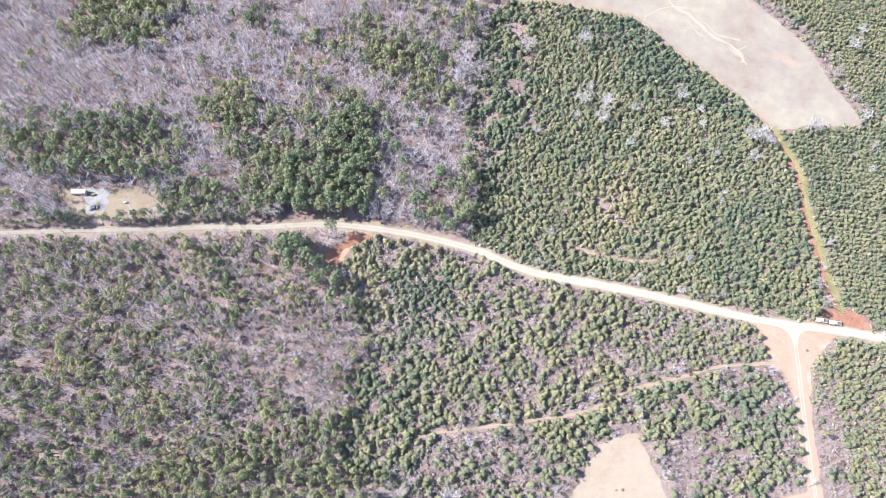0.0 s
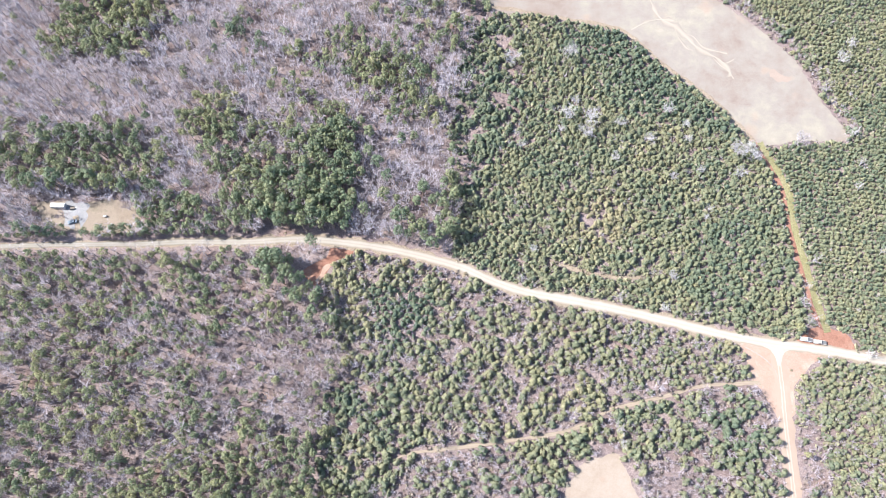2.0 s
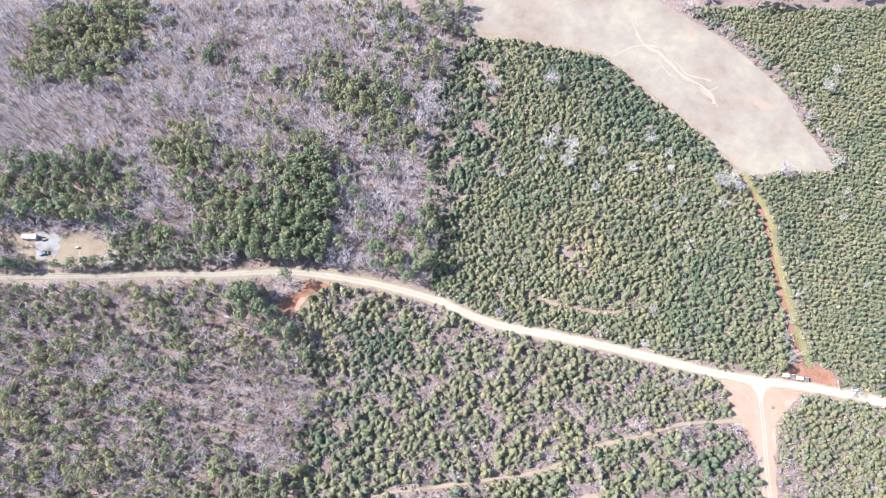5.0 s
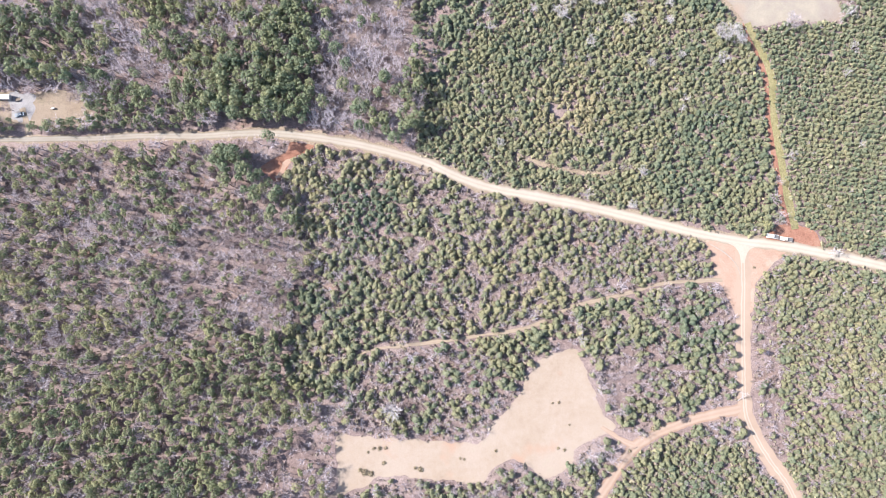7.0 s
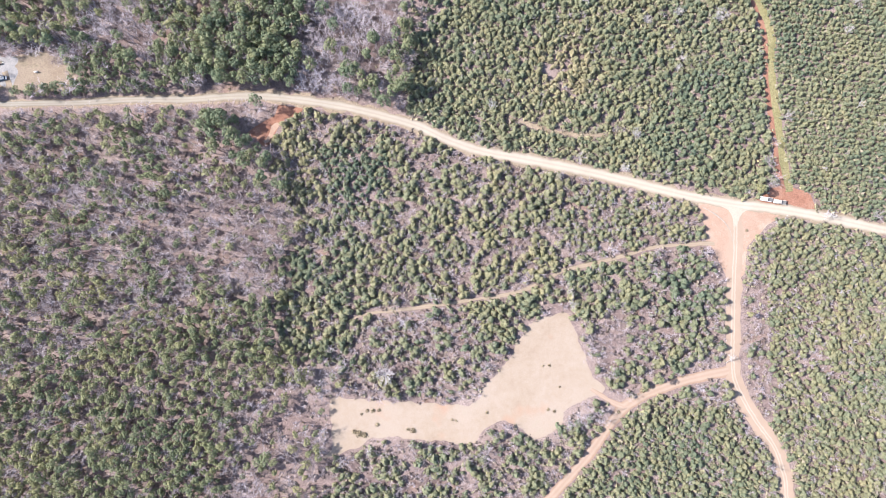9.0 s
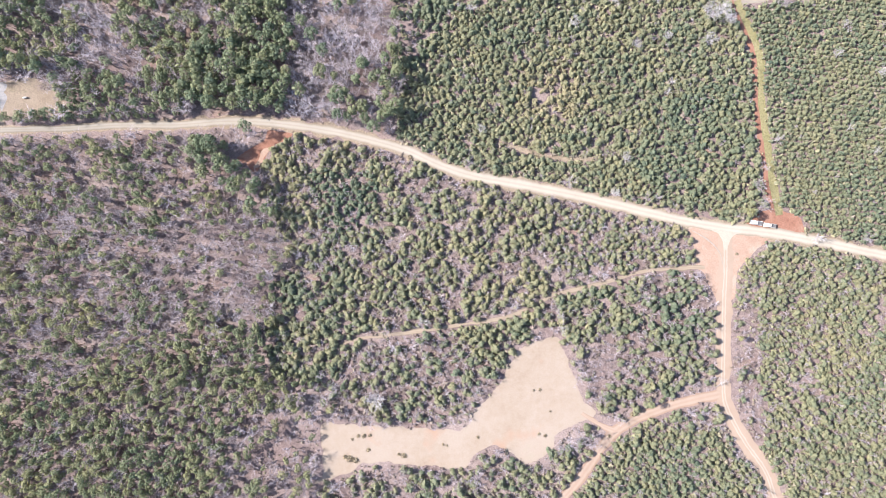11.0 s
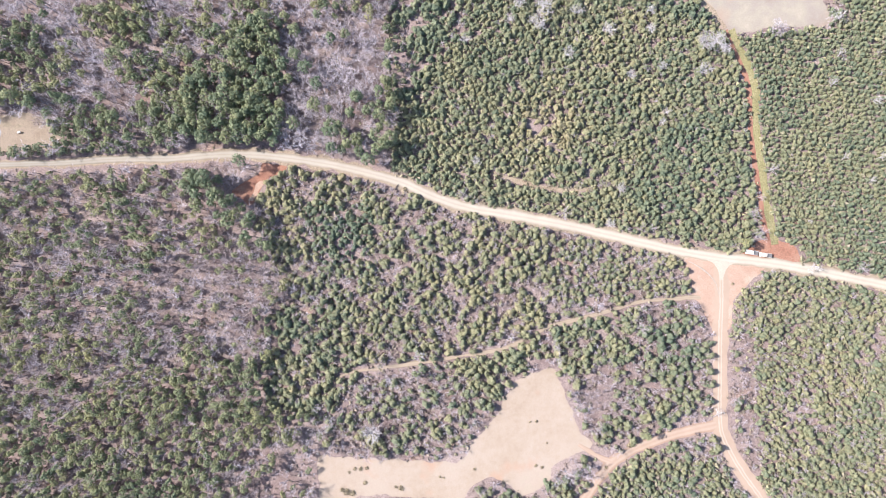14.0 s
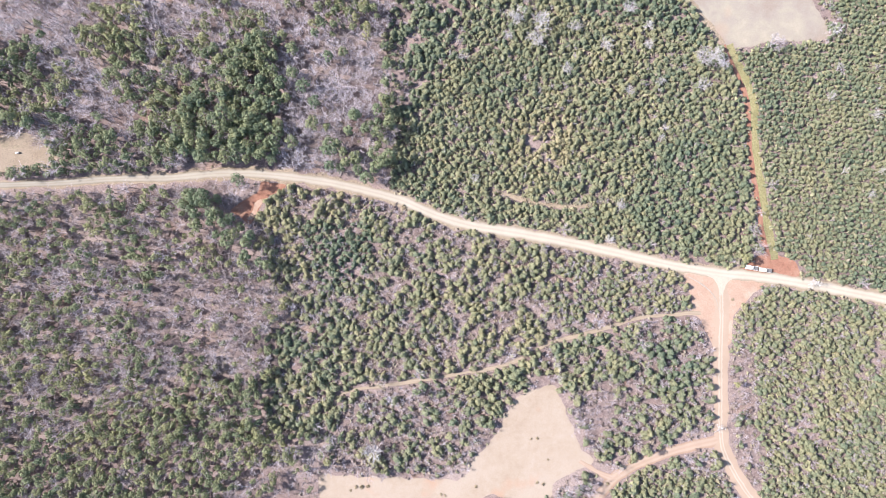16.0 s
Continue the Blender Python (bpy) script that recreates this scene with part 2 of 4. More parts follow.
FIELD_SOUTH = [(85.2, 36.6), (89.2, 29.8), (94.6, 17.1), (98.7, 8.2), (104, 1), (88.7, -6.1), (82.5, -16.5), (73.6, -21.9), (69.7, -19.4),
               (60.6, -13.3), (50.4, -16.6), (44.1, -23.9), (27.4, -23.1), (9.4, -22.3), (-0.9, -22.6), (-7.2, -26.6), (-22.4, -32.6), (-18.7, -26.9),
               (-20.4, -14.1), (-19.4, -5.2), (-1.3, -6), (14.1, -6.1), (43.7, -6.3), (49.9, 3.1), (60, 13.6), (64.9, 24), (71.2, 31.9)]
FIELD_NORTH = [(40, 330), (30, 300), (27.2, 271.4), (52, 268.3), (73.4, 264.3), (93.2, 260.6), (103.6, 254.5), (123.5, 234.1), (143, 217.8), (156.2, 201.8),
               (165.1, 190.8), (184.2, 194.7), (210.3, 196.6), (208.9, 206.9), (199.5, 223.2), (192.8, 240.1), (179.8, 257.3), (163.1, 273), (147.2, 285.5), (120, 305), (100, 330)]
PAD = [(145.3, 88), (149.1, 76), (149.1, 70.8), (153, 65.7), (158.6, 55.4), (166.4, 55.5), (167.7, 65.8), (168.5, 69.7), (181.4, 82.7), (183, 86), (150, 90)]
LOT_NORTH = [(172, 89), (176, 93.5), (181.7, 96.8), (189.4, 96), (196.7, 93), (197.5, 85), (185, 86)]
LOT_WEST = [(-48.8, 128.5), (-43.5, 127.8), (-37.4, 127.1), (-39.9, 124.1), (-45.0, 121.9), (-48.1, 119.2), (-49.4, 115.6), (-51.6, 111.6), (-54.0, 108.6), (-57.0, 111.4), (-62.7, 114.6), (-59.7, 117.6), (-54.6, 121.0), (-50.4, 123.7)]
YARD_EDGE = [(-197, 147.5), (-174.6, 148.1), (-157.9, 150.2), (-147.2, 145.8), (-144.4, 134.2), (-171.4, 132), (-190, 136.5)]
GRAVEL_EDGE = [(-181.7, 147.9), (-172.3, 148.2), (-170, 140), (-172, 134.5), (-180.4, 136)]


def smooth(line, step=2.0, closed=False):
    """Catmull-Rom through the plan's points."""
    p = np.array(line, float)
    p = np.vstack([p[-1], p, p[:2]]) if closed else np.vstack([2 * p[0] - p[1], p, 2 * p[-1] - p[-2]])
    out = []
    for i in range(1, len(p) - 2):
        k = max(2, int(np.hypot(*(p[i + 1] - p[i])) / step))
        u = (np.arange(k) / k)[:, None]
        a, b, c, d = p[i - 1], p[i], p[i + 1], p[i + 2]
        out.append(0.5 * (2 * b + (c - a) * u + (2 * a - 5 * b + 4 * c - d) * u ** 2 + (3 * b - a - 3 * c + d) * u ** 3))
    if not closed:
        out.append(p[-2][None])
    return np.vstack(out)


def near(pts, line, closed=False):
    """Distance of points from a line of the plan."""
    q = smooth(line, 3.0, closed)
    if closed:
        q = np.vstack([q, q[:1]])
    best = np.full(len(pts), 1e9)
    for a, b in zip(q[:-1], q[1:]):
        d = b - a
        u = np.clip(((pts - a) @ d) / max(d @ d, 1e-9), 0, 1)
        best = np.minimum(best, np.hypot(*(pts - a - u[:, None] * d).T))
    return best


def inside(pts, poly):
    q = np.array(poly, float)
    x, y, hit = pts[:, 0], pts[:, 1], np.zeros(len(pts), bool)
    for (ax, ay), (bx, by) in zip(q, np.roll(q, -1, 0)):
        cross = (ay > y) != (by > y)
        hit ^= cross & (x < (bx - ax) * (y - ay) / (by - ay if by != ay else 1e-9) + ax)
    return hit


def wave(pts, scale, seed=0.0):
    """Soft random drift over the plan, about -1 to 1."""
    x, y = pts[:, 0] / scale + seed * 3.1, pts[:, 1] / scale - seed * 1.7
    return (np.sin(x * 1.7 + 1.3 * np.sin(y * 1.1 + seed)) + np.sin(y * 2.1 + 1.7 * np.sin(x * 0.9 - seed)) + 0.7 * np.sin(3.3 * x - 2.9 * y + seed) + 0.5 * np.sin(6.1 * y + 4.7 * x)) / 2.6


# ---------------------------------------------------------------- ground, roads, fields


def mesh_from(name, verts, faces, mats):
    me = bpy.data.meshes.new(name)
    me.from_pydata([tuple(v) for v in verts], [], faces)
    for m in mats:
        me.materials.append(m)
    me.update()
    return me


def sheet(name, outline, z, material, label, category, rough_edge=0.8):
    """A patch of ground with an uneven edge, laid on the ground sheet."""
    q = smooth(outline, 1.2, True)
    t = np.roll(q, -1, 0) - np.roll(q, 1, 0)
    nrm = np.stack([t[:, 1], -t[:, 0]], 1) / np.maximum(np.hypot(*t.T), 1e-6)[:, None]
    q = q + nrm * (wave(q, 3.0, z * 90) * rough_edge)[:, None] * 0.8
    bm = bmesh.new()
    f = bm.faces.new([bm.verts.new((x, y, z)) for x, y in q])
    if f.calc_area() and f.normal.z < 0:
        f.normal_flip()
    bm.normal_update()
    for f in bm.faces:
        if f.normal.z < 0:
            f.normal_flip()
    bmesh.ops.triangulate(bm, faces=bm.faces[:])
    me = bpy.data.meshes.new(name)
    bm.to_mesh(me)
    me.materials.append(material)
    return tagged(new(name, me), label, category, kind="structure")


def strip(name, line, width, z, material, label, category, ragged=0.12, taper=False, narrow=False):
    """A driven strip along a line of the plan: crowned, with uneven edges."""
    q = smooth(line, 2.0)
    t = np.gradient(q, axis=0)
    nrm = np.stack([-t[:, 1], t[:, 0]], 1) / np.hypot(*t.T)[:, None]
    cols = (-1, -0.6, -0.25, 0, 0.25, 0.6, 1)
    verts, faces, across = [], [], []
    for i, (p, d) in enumerate(zip(q, nrm)):
        for c in cols:
            w = width / 2 * (float(np.interp(p[0], (-150, -70, 60), (0.55, 0.75, 1))) if narrow else 1) * (1 + ragged * float(wave(p[None], 4.0, 2 + np.sign(c))[0]) * abs(c))
            if taper:
                w *= min(1, 0.35 + i / 12)
            verts.append((*(p + d * w * c), z + 0.06 * (1 - c * c)))
            across.append(c)
    k = len(cols)
    for i in range(len(q) - 1):
        for j in range(k - 1):
            a = i * k + j
            faces.append((a, a + k, a + k + 1, a + 1)[::-1])
    me = mesh_from(name, verts, faces, [material])
    me.attributes.new("across", "FLOAT", "POINT").data.foreach_set("value", np.array(across, np.float32))
    me.flip_normals() if me.polygons[0].normal.z < 0 else None
    return tagged(new(name, me), label, category, kind="structure")


edges = [-4000, -1500, -600, -300, -150, 0, 150, 300, 600, 1500, 4000]
gv = [(x, y, 0) for y in edges for x in edges]
gf = [(j * 11 + i, j * 11 + i + 1, j * 11 + i + 12, j * 11 + i + 11) for j in range(10) for i in range(10)]
tagged(new("ground", mesh_from("ground", gv, gf, [LITTER])), "brown forest floor of fallen leaves and dry grass", "ground", kind="structure")

sheet("field_south", FIELD_SOUTH, 0.03, FIELD_TAN, "mown tan field with dry grass", "field", 1.0)
sheet("field_north", FIELD_NORTH, 0.03, FIELD_GREY, "pinkish grey harvested field of bare soil", "field", 0.8)
strip("road_verge", ROAD_LINE, 7.2, 0.02, DRY_GRASS, "dry grass verge along the dirt road", "verge", 0.5, narrow=True)
sheet("clay_junction", PAD, 0.05, CLAY, "graded red clay apron at the lane's mouth", "clay apron", 0.7)
sheet("junction_flare", [(154, 88.5), (159, 85), (161, 81.5), (161.8, 78), (163.2, 78), (164, 81.5), (166, 84.5), (171, 86.8), (163, 89)], 0.135, MOUTH, "pale sand spread where the lane meets the road", "road mouth", 0.3)
sheet("clay_lot_north", LOT_NORTH, 0.05, CLAY_DARK, "bare red clay pull-off beside the road", "clay lot", 0.5)
sheet("clay_lot_west", LOT_WEST, 0.05, CLAY_DARK, "steep cut of bare red clay below the road", "clay cut", 0.5)
sheet("clay_gully", [(-55.4, 111.4), (-52.4, 115.0), (-51.6, 118.5), (-49.0, 120.3), (-47.8, 119.2), (-50.3, 115.6), (-52.6, 111.0)], 0.056, CLAY, "washed-out paler gully in the clay cut", "clay gully", 0.5)
sheet("yard", YARD_EDGE, 0.04, YARD, "trodden brown yard in a forest clearing", "yard", 1.2)
sheet("gravel_patch", GRAVEL_EDGE, 0.07, GRAVEL, "pale grey gravel parking patch", "gravel", 2.2)
strip("firebreak_grass", [(x + 2.4, y + 0.4) for x, y in BREAK_LINE], 3.6, 0.035, OLIVE_GRASS, "olive grass edge of the firebreak", "grass", 0.3)
strip("firebreak", [(x - 0.4, y) for x, y in BREAK_LINE], 2.7, 0.03, CLAY_DARK, "red clay firebreak between pine stands", "track", 0.2)
strip("old_track", OLD_LINE, 3.0, 0.03, DRY_GRASS, "old brownish track overgrown with dry grass", "track", 1.0, True)
strip("trail", TRAIL_LINE, 1.7, 0.06, TRAIL, "narrow sandy trail through the brush", "trail", 0.65, True)
strip("driveway", DRIVE_LINE, 3.0, 0.06, TRAIL, "short sandy driveway into the yard", "driveway", 0.2)
strip("red_lane", RED_LINE, 4.6, 0.055, REDLANE, "red clay lane", "lane", 0.25)
strip("red_spur", SPUR_LINE, 3.6, 0.052, REDLANE, "short red clay spur into the field", "lane", 0.4, True)
strip("wheel_track", [(147, 86.5), (152, 84), (157, 80), (160, 76), (161.3, 71)], 0.6, 0.07, WASH, "pale wheel track curving over the clay apron", "wheel track", 0.6)
strip("side_lane", SIDE_LINE, 7.0, 0.065, SIDE, "sandy lane with two wheel ruts", "lane", 0.2)
strip("road", ROAD_LINE, 4.9, 0.10, ROAD, "pale packed dirt road", "road", 0.2, narrow=True)
for wash_line, wide in (([(114.9, 283.4), (118.0, 272.8), (121.6, 267.6), (128.1, 263.3), (133.2, 257.6), (138.2, 251.2), (143.6, 247.0), (150.2, 242.9), (154.2, 238.0), (155.4, 232.4)], 3.4),
                        ([(128.0, 261.9), (129.7, 255.6), (133.4, 249.5), (137.0, 248.2)], 1.8), ([(132.4, 259.0), (137.8, 257.0), (142.1, 250.5), (149.2, 247.9), (155.1, 246.6)], 1.5), ([(145.9, 245.6), (151.3, 238.6), (154.6, 235.9), (157.1, 231.0)], 1.4),
                        ([(104.1, 260.3), (112.2, 265.1), (120.1, 267.6), (127.8, 267.1)], 2.6), ([(150.8, 240.0), (154.5, 240.8), (158.4, 243.1)], 1.0)):
    strip("sand_wash", wash_line, wide, 0.034, WASH_RUN, "pale sand washed down the bare field", "sand wash", 1.6, True)
FIELD_RED = soil("reddish_field_soil", [(0.3, (0.178, 0.140, 0.120)), (0.6, (0.200, 0.160, 0.136))], 0.1, 0.4, None, 0.1, 0.1)
sheet("red_patch", [(177.2, 233.1), (179.4, 236.7), (182.3, 235.3), (185.7, 234.0), (186.5, 231.2), (181.6, 230.4)], 0.034, FIELD_RED, "faint red clay showing in the field", "clay patch", 2.2)
strip("field_edge", [(27, 273), (52, 269.4), (73.4, 265.4), (93.2, 261.8), (104.4, 255.5), (124.2, 235.2), (143.7, 218.9), (156.9, 203), (164, 194)], 2.2, 0.036, DRY_GRASS, "dry grass edge of the bare field", "grass", 0.7)

# ---------------------------------------------------------------- plants as arrays: quads of needles or twigs, prisms of wood


def unit(v):
    return v / np.maximum(np.linalg.norm(v, axis=-1, keepdims=True), 1e-9)


def tufts(rng, centre, normal, size, stretch=1.25):
    """Little sprays of needles: one three-cornered blade each, facing roughly along normal (no fourth corner)."""
    k = len(centre)
    a = unit(np.cross(normal, rng.normal(size=(k, 3))))
    b = np.cross(normal, a)
    s = size * rng.uniform(0.7, 1.3, (k, 1))
    a, b = a * s * stretch, b * s
    dip = normal * s * rng.uniform(-0.3, 0.05, (k, 1))
    return np.stack([centre - a * 0.9 - b * 0.65 + dip, centre + a * 0.9 - b * 0.65 + dip, centre + b * 1.1, np.full_like(centre, np.nan)], 1)


def blades(rng, foot, tip, width):
    """Tapered twigs, each a narrow triangle that shows its width to the sky (no fourth corner)."""
    d = tip - foot
    side = unit(np.cross(d, np.array([0, 0, 1.0]) + 0.5 * rng.normal(size=d.shape))) * np.asarray(width).reshape(-1, 1) / 2
    return np.stack([foot - side, foot + side, tip, np.full_like(tip, np.nan)], 1)


def prism(foot, tip, r0, r1, k=3):
    """A tapered trunk; with r1 = 0 it ends in a point."""
    ang = np.arange(k) * 2 * np.pi / k
    ring = np.stack([np.cos(ang), np.sin(ang), 0 * ang], 1)
    lo, hi = foot + ring * r0, tip + ring * r1
    return np.stack([np.stack([lo[i], lo[(i + 1) % k], hi[(i + 1) % k], hi[i] if r1 else np.full(3, np.nan)]) for i in range(k)])


def dome(per):
    """Directions spread evenly over a sphere without its lowest part."""
    z = 1 - (np.arange(per) + 0.5) / per * 1.3
    a = np.arange(per) * 2.39996
    r = np.sqrt(1 - z ** 2)
    return np.stack([r * np.cos(a), r * np.sin(a), z], 1)


def pine(rng, height, radius, low, lumps, per, size, cone):
    """A pine as (needle sprays, wood): branch clumps set round the trunk. low: where the crown begins; cone: 1 pointed, 0 rounded."""
    h = ((np.arange(lumps) + rng.uniform(0, 1, lumps)) / lumps) ** 0.85
    h[-1] = 0.98
    reach = radius * ((1 - h) ** 0.75 if cone > 0.5 else np.sqrt(np.clip(1 - (h * 1.05 - 0.25) ** 2 * 1.3, 0.04, 1)))
    ang = np.arange(lumps) * 2.399 + rng.uniform(0, 0.9, lumps)
    off = np.stack([np.cos(ang), np.sin(ang), 0 * ang], 1)
    mid = off * (reach * rng.uniform(0.5, 0.82, lumps))[:, None]
    mid[:, 2] = height * (low + (0.97 - low) * h)
    spread = radius * (0.36 if cone > 0.5 else 0.38) * rng.uniform(0.75, 1.25, (lumps, 1, 1)) * (1 - 0.3 * cone * h[:, None, None])
    spin = rng.uniform(0, 6.28, lumps)
    d = dome(per)
    way = np.stack([d[None, :, 0] * np.cos(spin)[:, None] - d[None, :, 1] * np.sin(spin)[:, None], d[None, :, 0] * np.sin(spin)[:, None] + d[None, :, 1] * np.cos(spin)[:, None], np.tile(d[:, 2], (lumps, 1))], -1)
    way = unit(way + 0.22 * rng.normal(size=way.shape))
    c = (mid[:, None] + way * spread * rng.uniform(0.7, 1.12, (lumps, per, 1)) * np.array([1, 1, 0.8])).reshape(-1, 3)
    out = np.repeat(off * (1 - h)[:, None] + np.array([0, 0, 0.5 + 1.3 * cone]), per, 0)
    nrm = unit(way.reshape(-1, 3) + 0.35 * out + 0.24 * rng.normal(size=(lumps * per, 3)))
    green = tufts(rng, c, nrm, size)
    wood = [prism(np.zeros(3), np.array([0, 0, height * 0.93]), 0.03 * height ** 0.75, 0.0, 4 if cone < 0.5 else 3)]
    if cone < 0.5:
        root = mid * np.array([0.1, 0.1, 0.93])
        wood.append(blades(rng, root, mid, np.full(lumps, 0.14)))
    return green, np.concatenate(wood)


def bare(rng, height, radius, limbs, twigs, fine, w=1.0):
    """A leafless broadleaf tree: limbs, twigs and fine spray."""
    ang = np.arange(limbs) * 2.399 + rng.uniform(0, 1, limbs)
    rise = rng.uniform(0.15, 1, limbs)
    foot = np.stack([0 * ang, 0 * ang, height * rng.uniform(0.25, 0.6, limbs)], 1)
    out = radius * rng.uniform(0.55, 0.95, limbs) * np.sqrt(1.05 - rise ** 2 * 0.8)
    tip = np.stack([np.cos(ang) * out, np.sin(ang) * out, height * (0.6 + 0.38 * rise)], 1)
    wood = [prism(np.zeros(3), np.array([0.1, 0, height * 0.65]), 0.022 * height, 0.05, 4)]
    u = rng.uniform(0.3, 1, (limbs, twigs, 1))
    tf = (foot[:, None] + (tip - foot)[:, None] * u).reshape(-1, 3)
    way = unit(rng.normal(size=tf.shape) * np.array([1, 1, 0.6]) + np.repeat(unit(tip - foot), twigs, 0) * 1.1 + np.array([0, 0, 0.3]))
    tt = tf + way * radius * rng.uniform(0.25, 0.55, (len(tf), 1))
    spray = [blades(rng, foot, tip, np.full(limbs, 0.20 * w)), blades(rng, tf, tt, np.full(len(tf), 0.11 * w))]
    if fine:
        ff = np.repeat(tf + (tt - tf) * 0.6, fine, 0)
        way = unit(rng.normal(size=ff.shape) * np.array([1, 1, 0.6]) + np.repeat(unit(tt - tf), fine, 0))
        spray.append(blades(rng, ff, ff + way * radius * rng.uniform(0.2, 0.42, (len(ff), 1)), np.full(len(ff), 0.085 * w)))
    return np.concatenate(spray), np.concatenate(wood)


def brush(rng, height, radius, k, leaf=0.34):
    """A low bush of dry stems and leaves."""
    way = unit(rng.normal(size=(k, 3)) * np.array([1, 1, 0.5]) + np.array([0, 0, 0.5]))
    c = way * np.array([radius, radius, height]) * rng.uniform(0.4, 1, (k, 1)) + np.array([0, 0, 0.15 * height])
    c[:, 2] = np.maximum(c[:, 2], 0.12)
    green = tufts(rng, c, unit(way + 0.5 * rng.normal(size=(k, 3))), radius * leaf, 1.5)
    wood = blades(rng, np.zeros((2, 3)), c[:2], np.full(2, 0.06))
    return green, wood


def quad_mesh(name, quads, mats, tint=None, slot=None):
    """A mesh of loose faces, each of four corners, or of three where the fourth is missing."""
    k = len(quads)
    there = ~np.isnan(quads[:, :, 0])
    total = there.sum(1).astype(np.int32)
    co = quads[there]
    me = bpy.data.meshes.new(name)
    me.vertices.add(len(co))
    me.vertices.foreach_set("co", np.ascontiguousarray(co, np.float32).reshape(-1))
    me.loops.add(len(co))
    me.loops.foreach_set("vertex_index", np.arange(len(co), dtype=np.int32))
    me.polygons.add(k)
    me.polygons.foreach_set("loop_start", np.r_[0, np.cumsum(total)[:-1]].astype(np.int32))
    me.polygons.foreach_set("loop_total", total)
    for m in mats:
        me.materials.append(m)
    if slot is not None:
        me.polygons.foreach_set("material_index", slot.astype(np.int32))
    if tint is not None:
        me.attributes.new("tint", "FLOAT", "POINT").data.foreach_set("value", np.repeat(tint, total).astype(np.float32))
    me.update(calc_edges=True)
    return me


def grow(name, kinds, pts, size, tint, leaf, label, category, rng):
    """One stand of plants: many of a few kinds, turned, sized and tinted one by one, in one mesh."""
    quads, tints, slots = [], [], []
    which = rng.integers(0, len(kinds), len(pts))
    for i, (g, w) in enumerate(kinds):
        sel = np.where(which == i)[0]
        if not len(sel):
            continue
        base = np.concatenate([g, w])
        turn = rng.uniform(0, 2 * np.pi, len(sel))
        c, s, k = np.cos(turn) * size[sel], np.sin(turn) * size[sel], size[sel] * rng.uniform(0.85, 1.15, len(sel))
        lean = rng.normal(0, 0.03, (len(sel), 2))
        x, y, z = base[..., 0], base[..., 1], base[..., 2]
        e = (slice(None), None, None)
        zz = k[e] * z
        wide = rng.uniform(0.8, 1.25, len(sel))[e]
        x, y = x * wide, y / wide
        quads.append(np.stack([c[e] * x - s[e] * y + pts[sel, 0][e] + lean[:, 0][e] * zz, s[e] * x + c[e] * y + pts[sel, 1][e] + lean[:, 1][e] * zz, zz], -1).reshape(-1, 4, 3))
        tints.append(np.repeat(tint[sel], len(base)))
        slots.append(np.tile(np.r_[np.zeros(len(g)), np.ones(len(w))], len(sel)))
    me = quad_mesh(name, np.concatenate(quads), [leaf, BARK if leaf is not TWIGS else TWIGS], np.concatenate(tints), np.concatenate(slots))
    return tagged(new(name, me), label, category, kind="stuff")


rng = np.random.default_rng(7)
YOUNG = [pine(rng, rng.uniform(1.6, 2.7), rng.uniform(1.2, 1.75), 0.05, 8, 8, 0.36, 1) for _ in range(11)]
MATURE = [pine(rng, rng.uniform(10.5, 14.5), rng.uniform(1.9, 2.7), 0.58, 11, 16, 0.37, 0) for _ in range(10)]
BARE = [bare(rng, rng.uniform(7, 10), rng.uniform(2.7, 3.8), 9, 5, 3, 0.9) for _ in range(8)]
LOWBARE = [bare(rng, rng.uniform(2.2, 3.6), rng.uniform(1.3, 2.0), 6, 5, 1, 1.0) for _ in range(6)]
SHRUBS = [brush(rng, rng.uniform(0.7, 1.3), rng.uniform(0.6, 1.0), 7) for _ in range(6)]

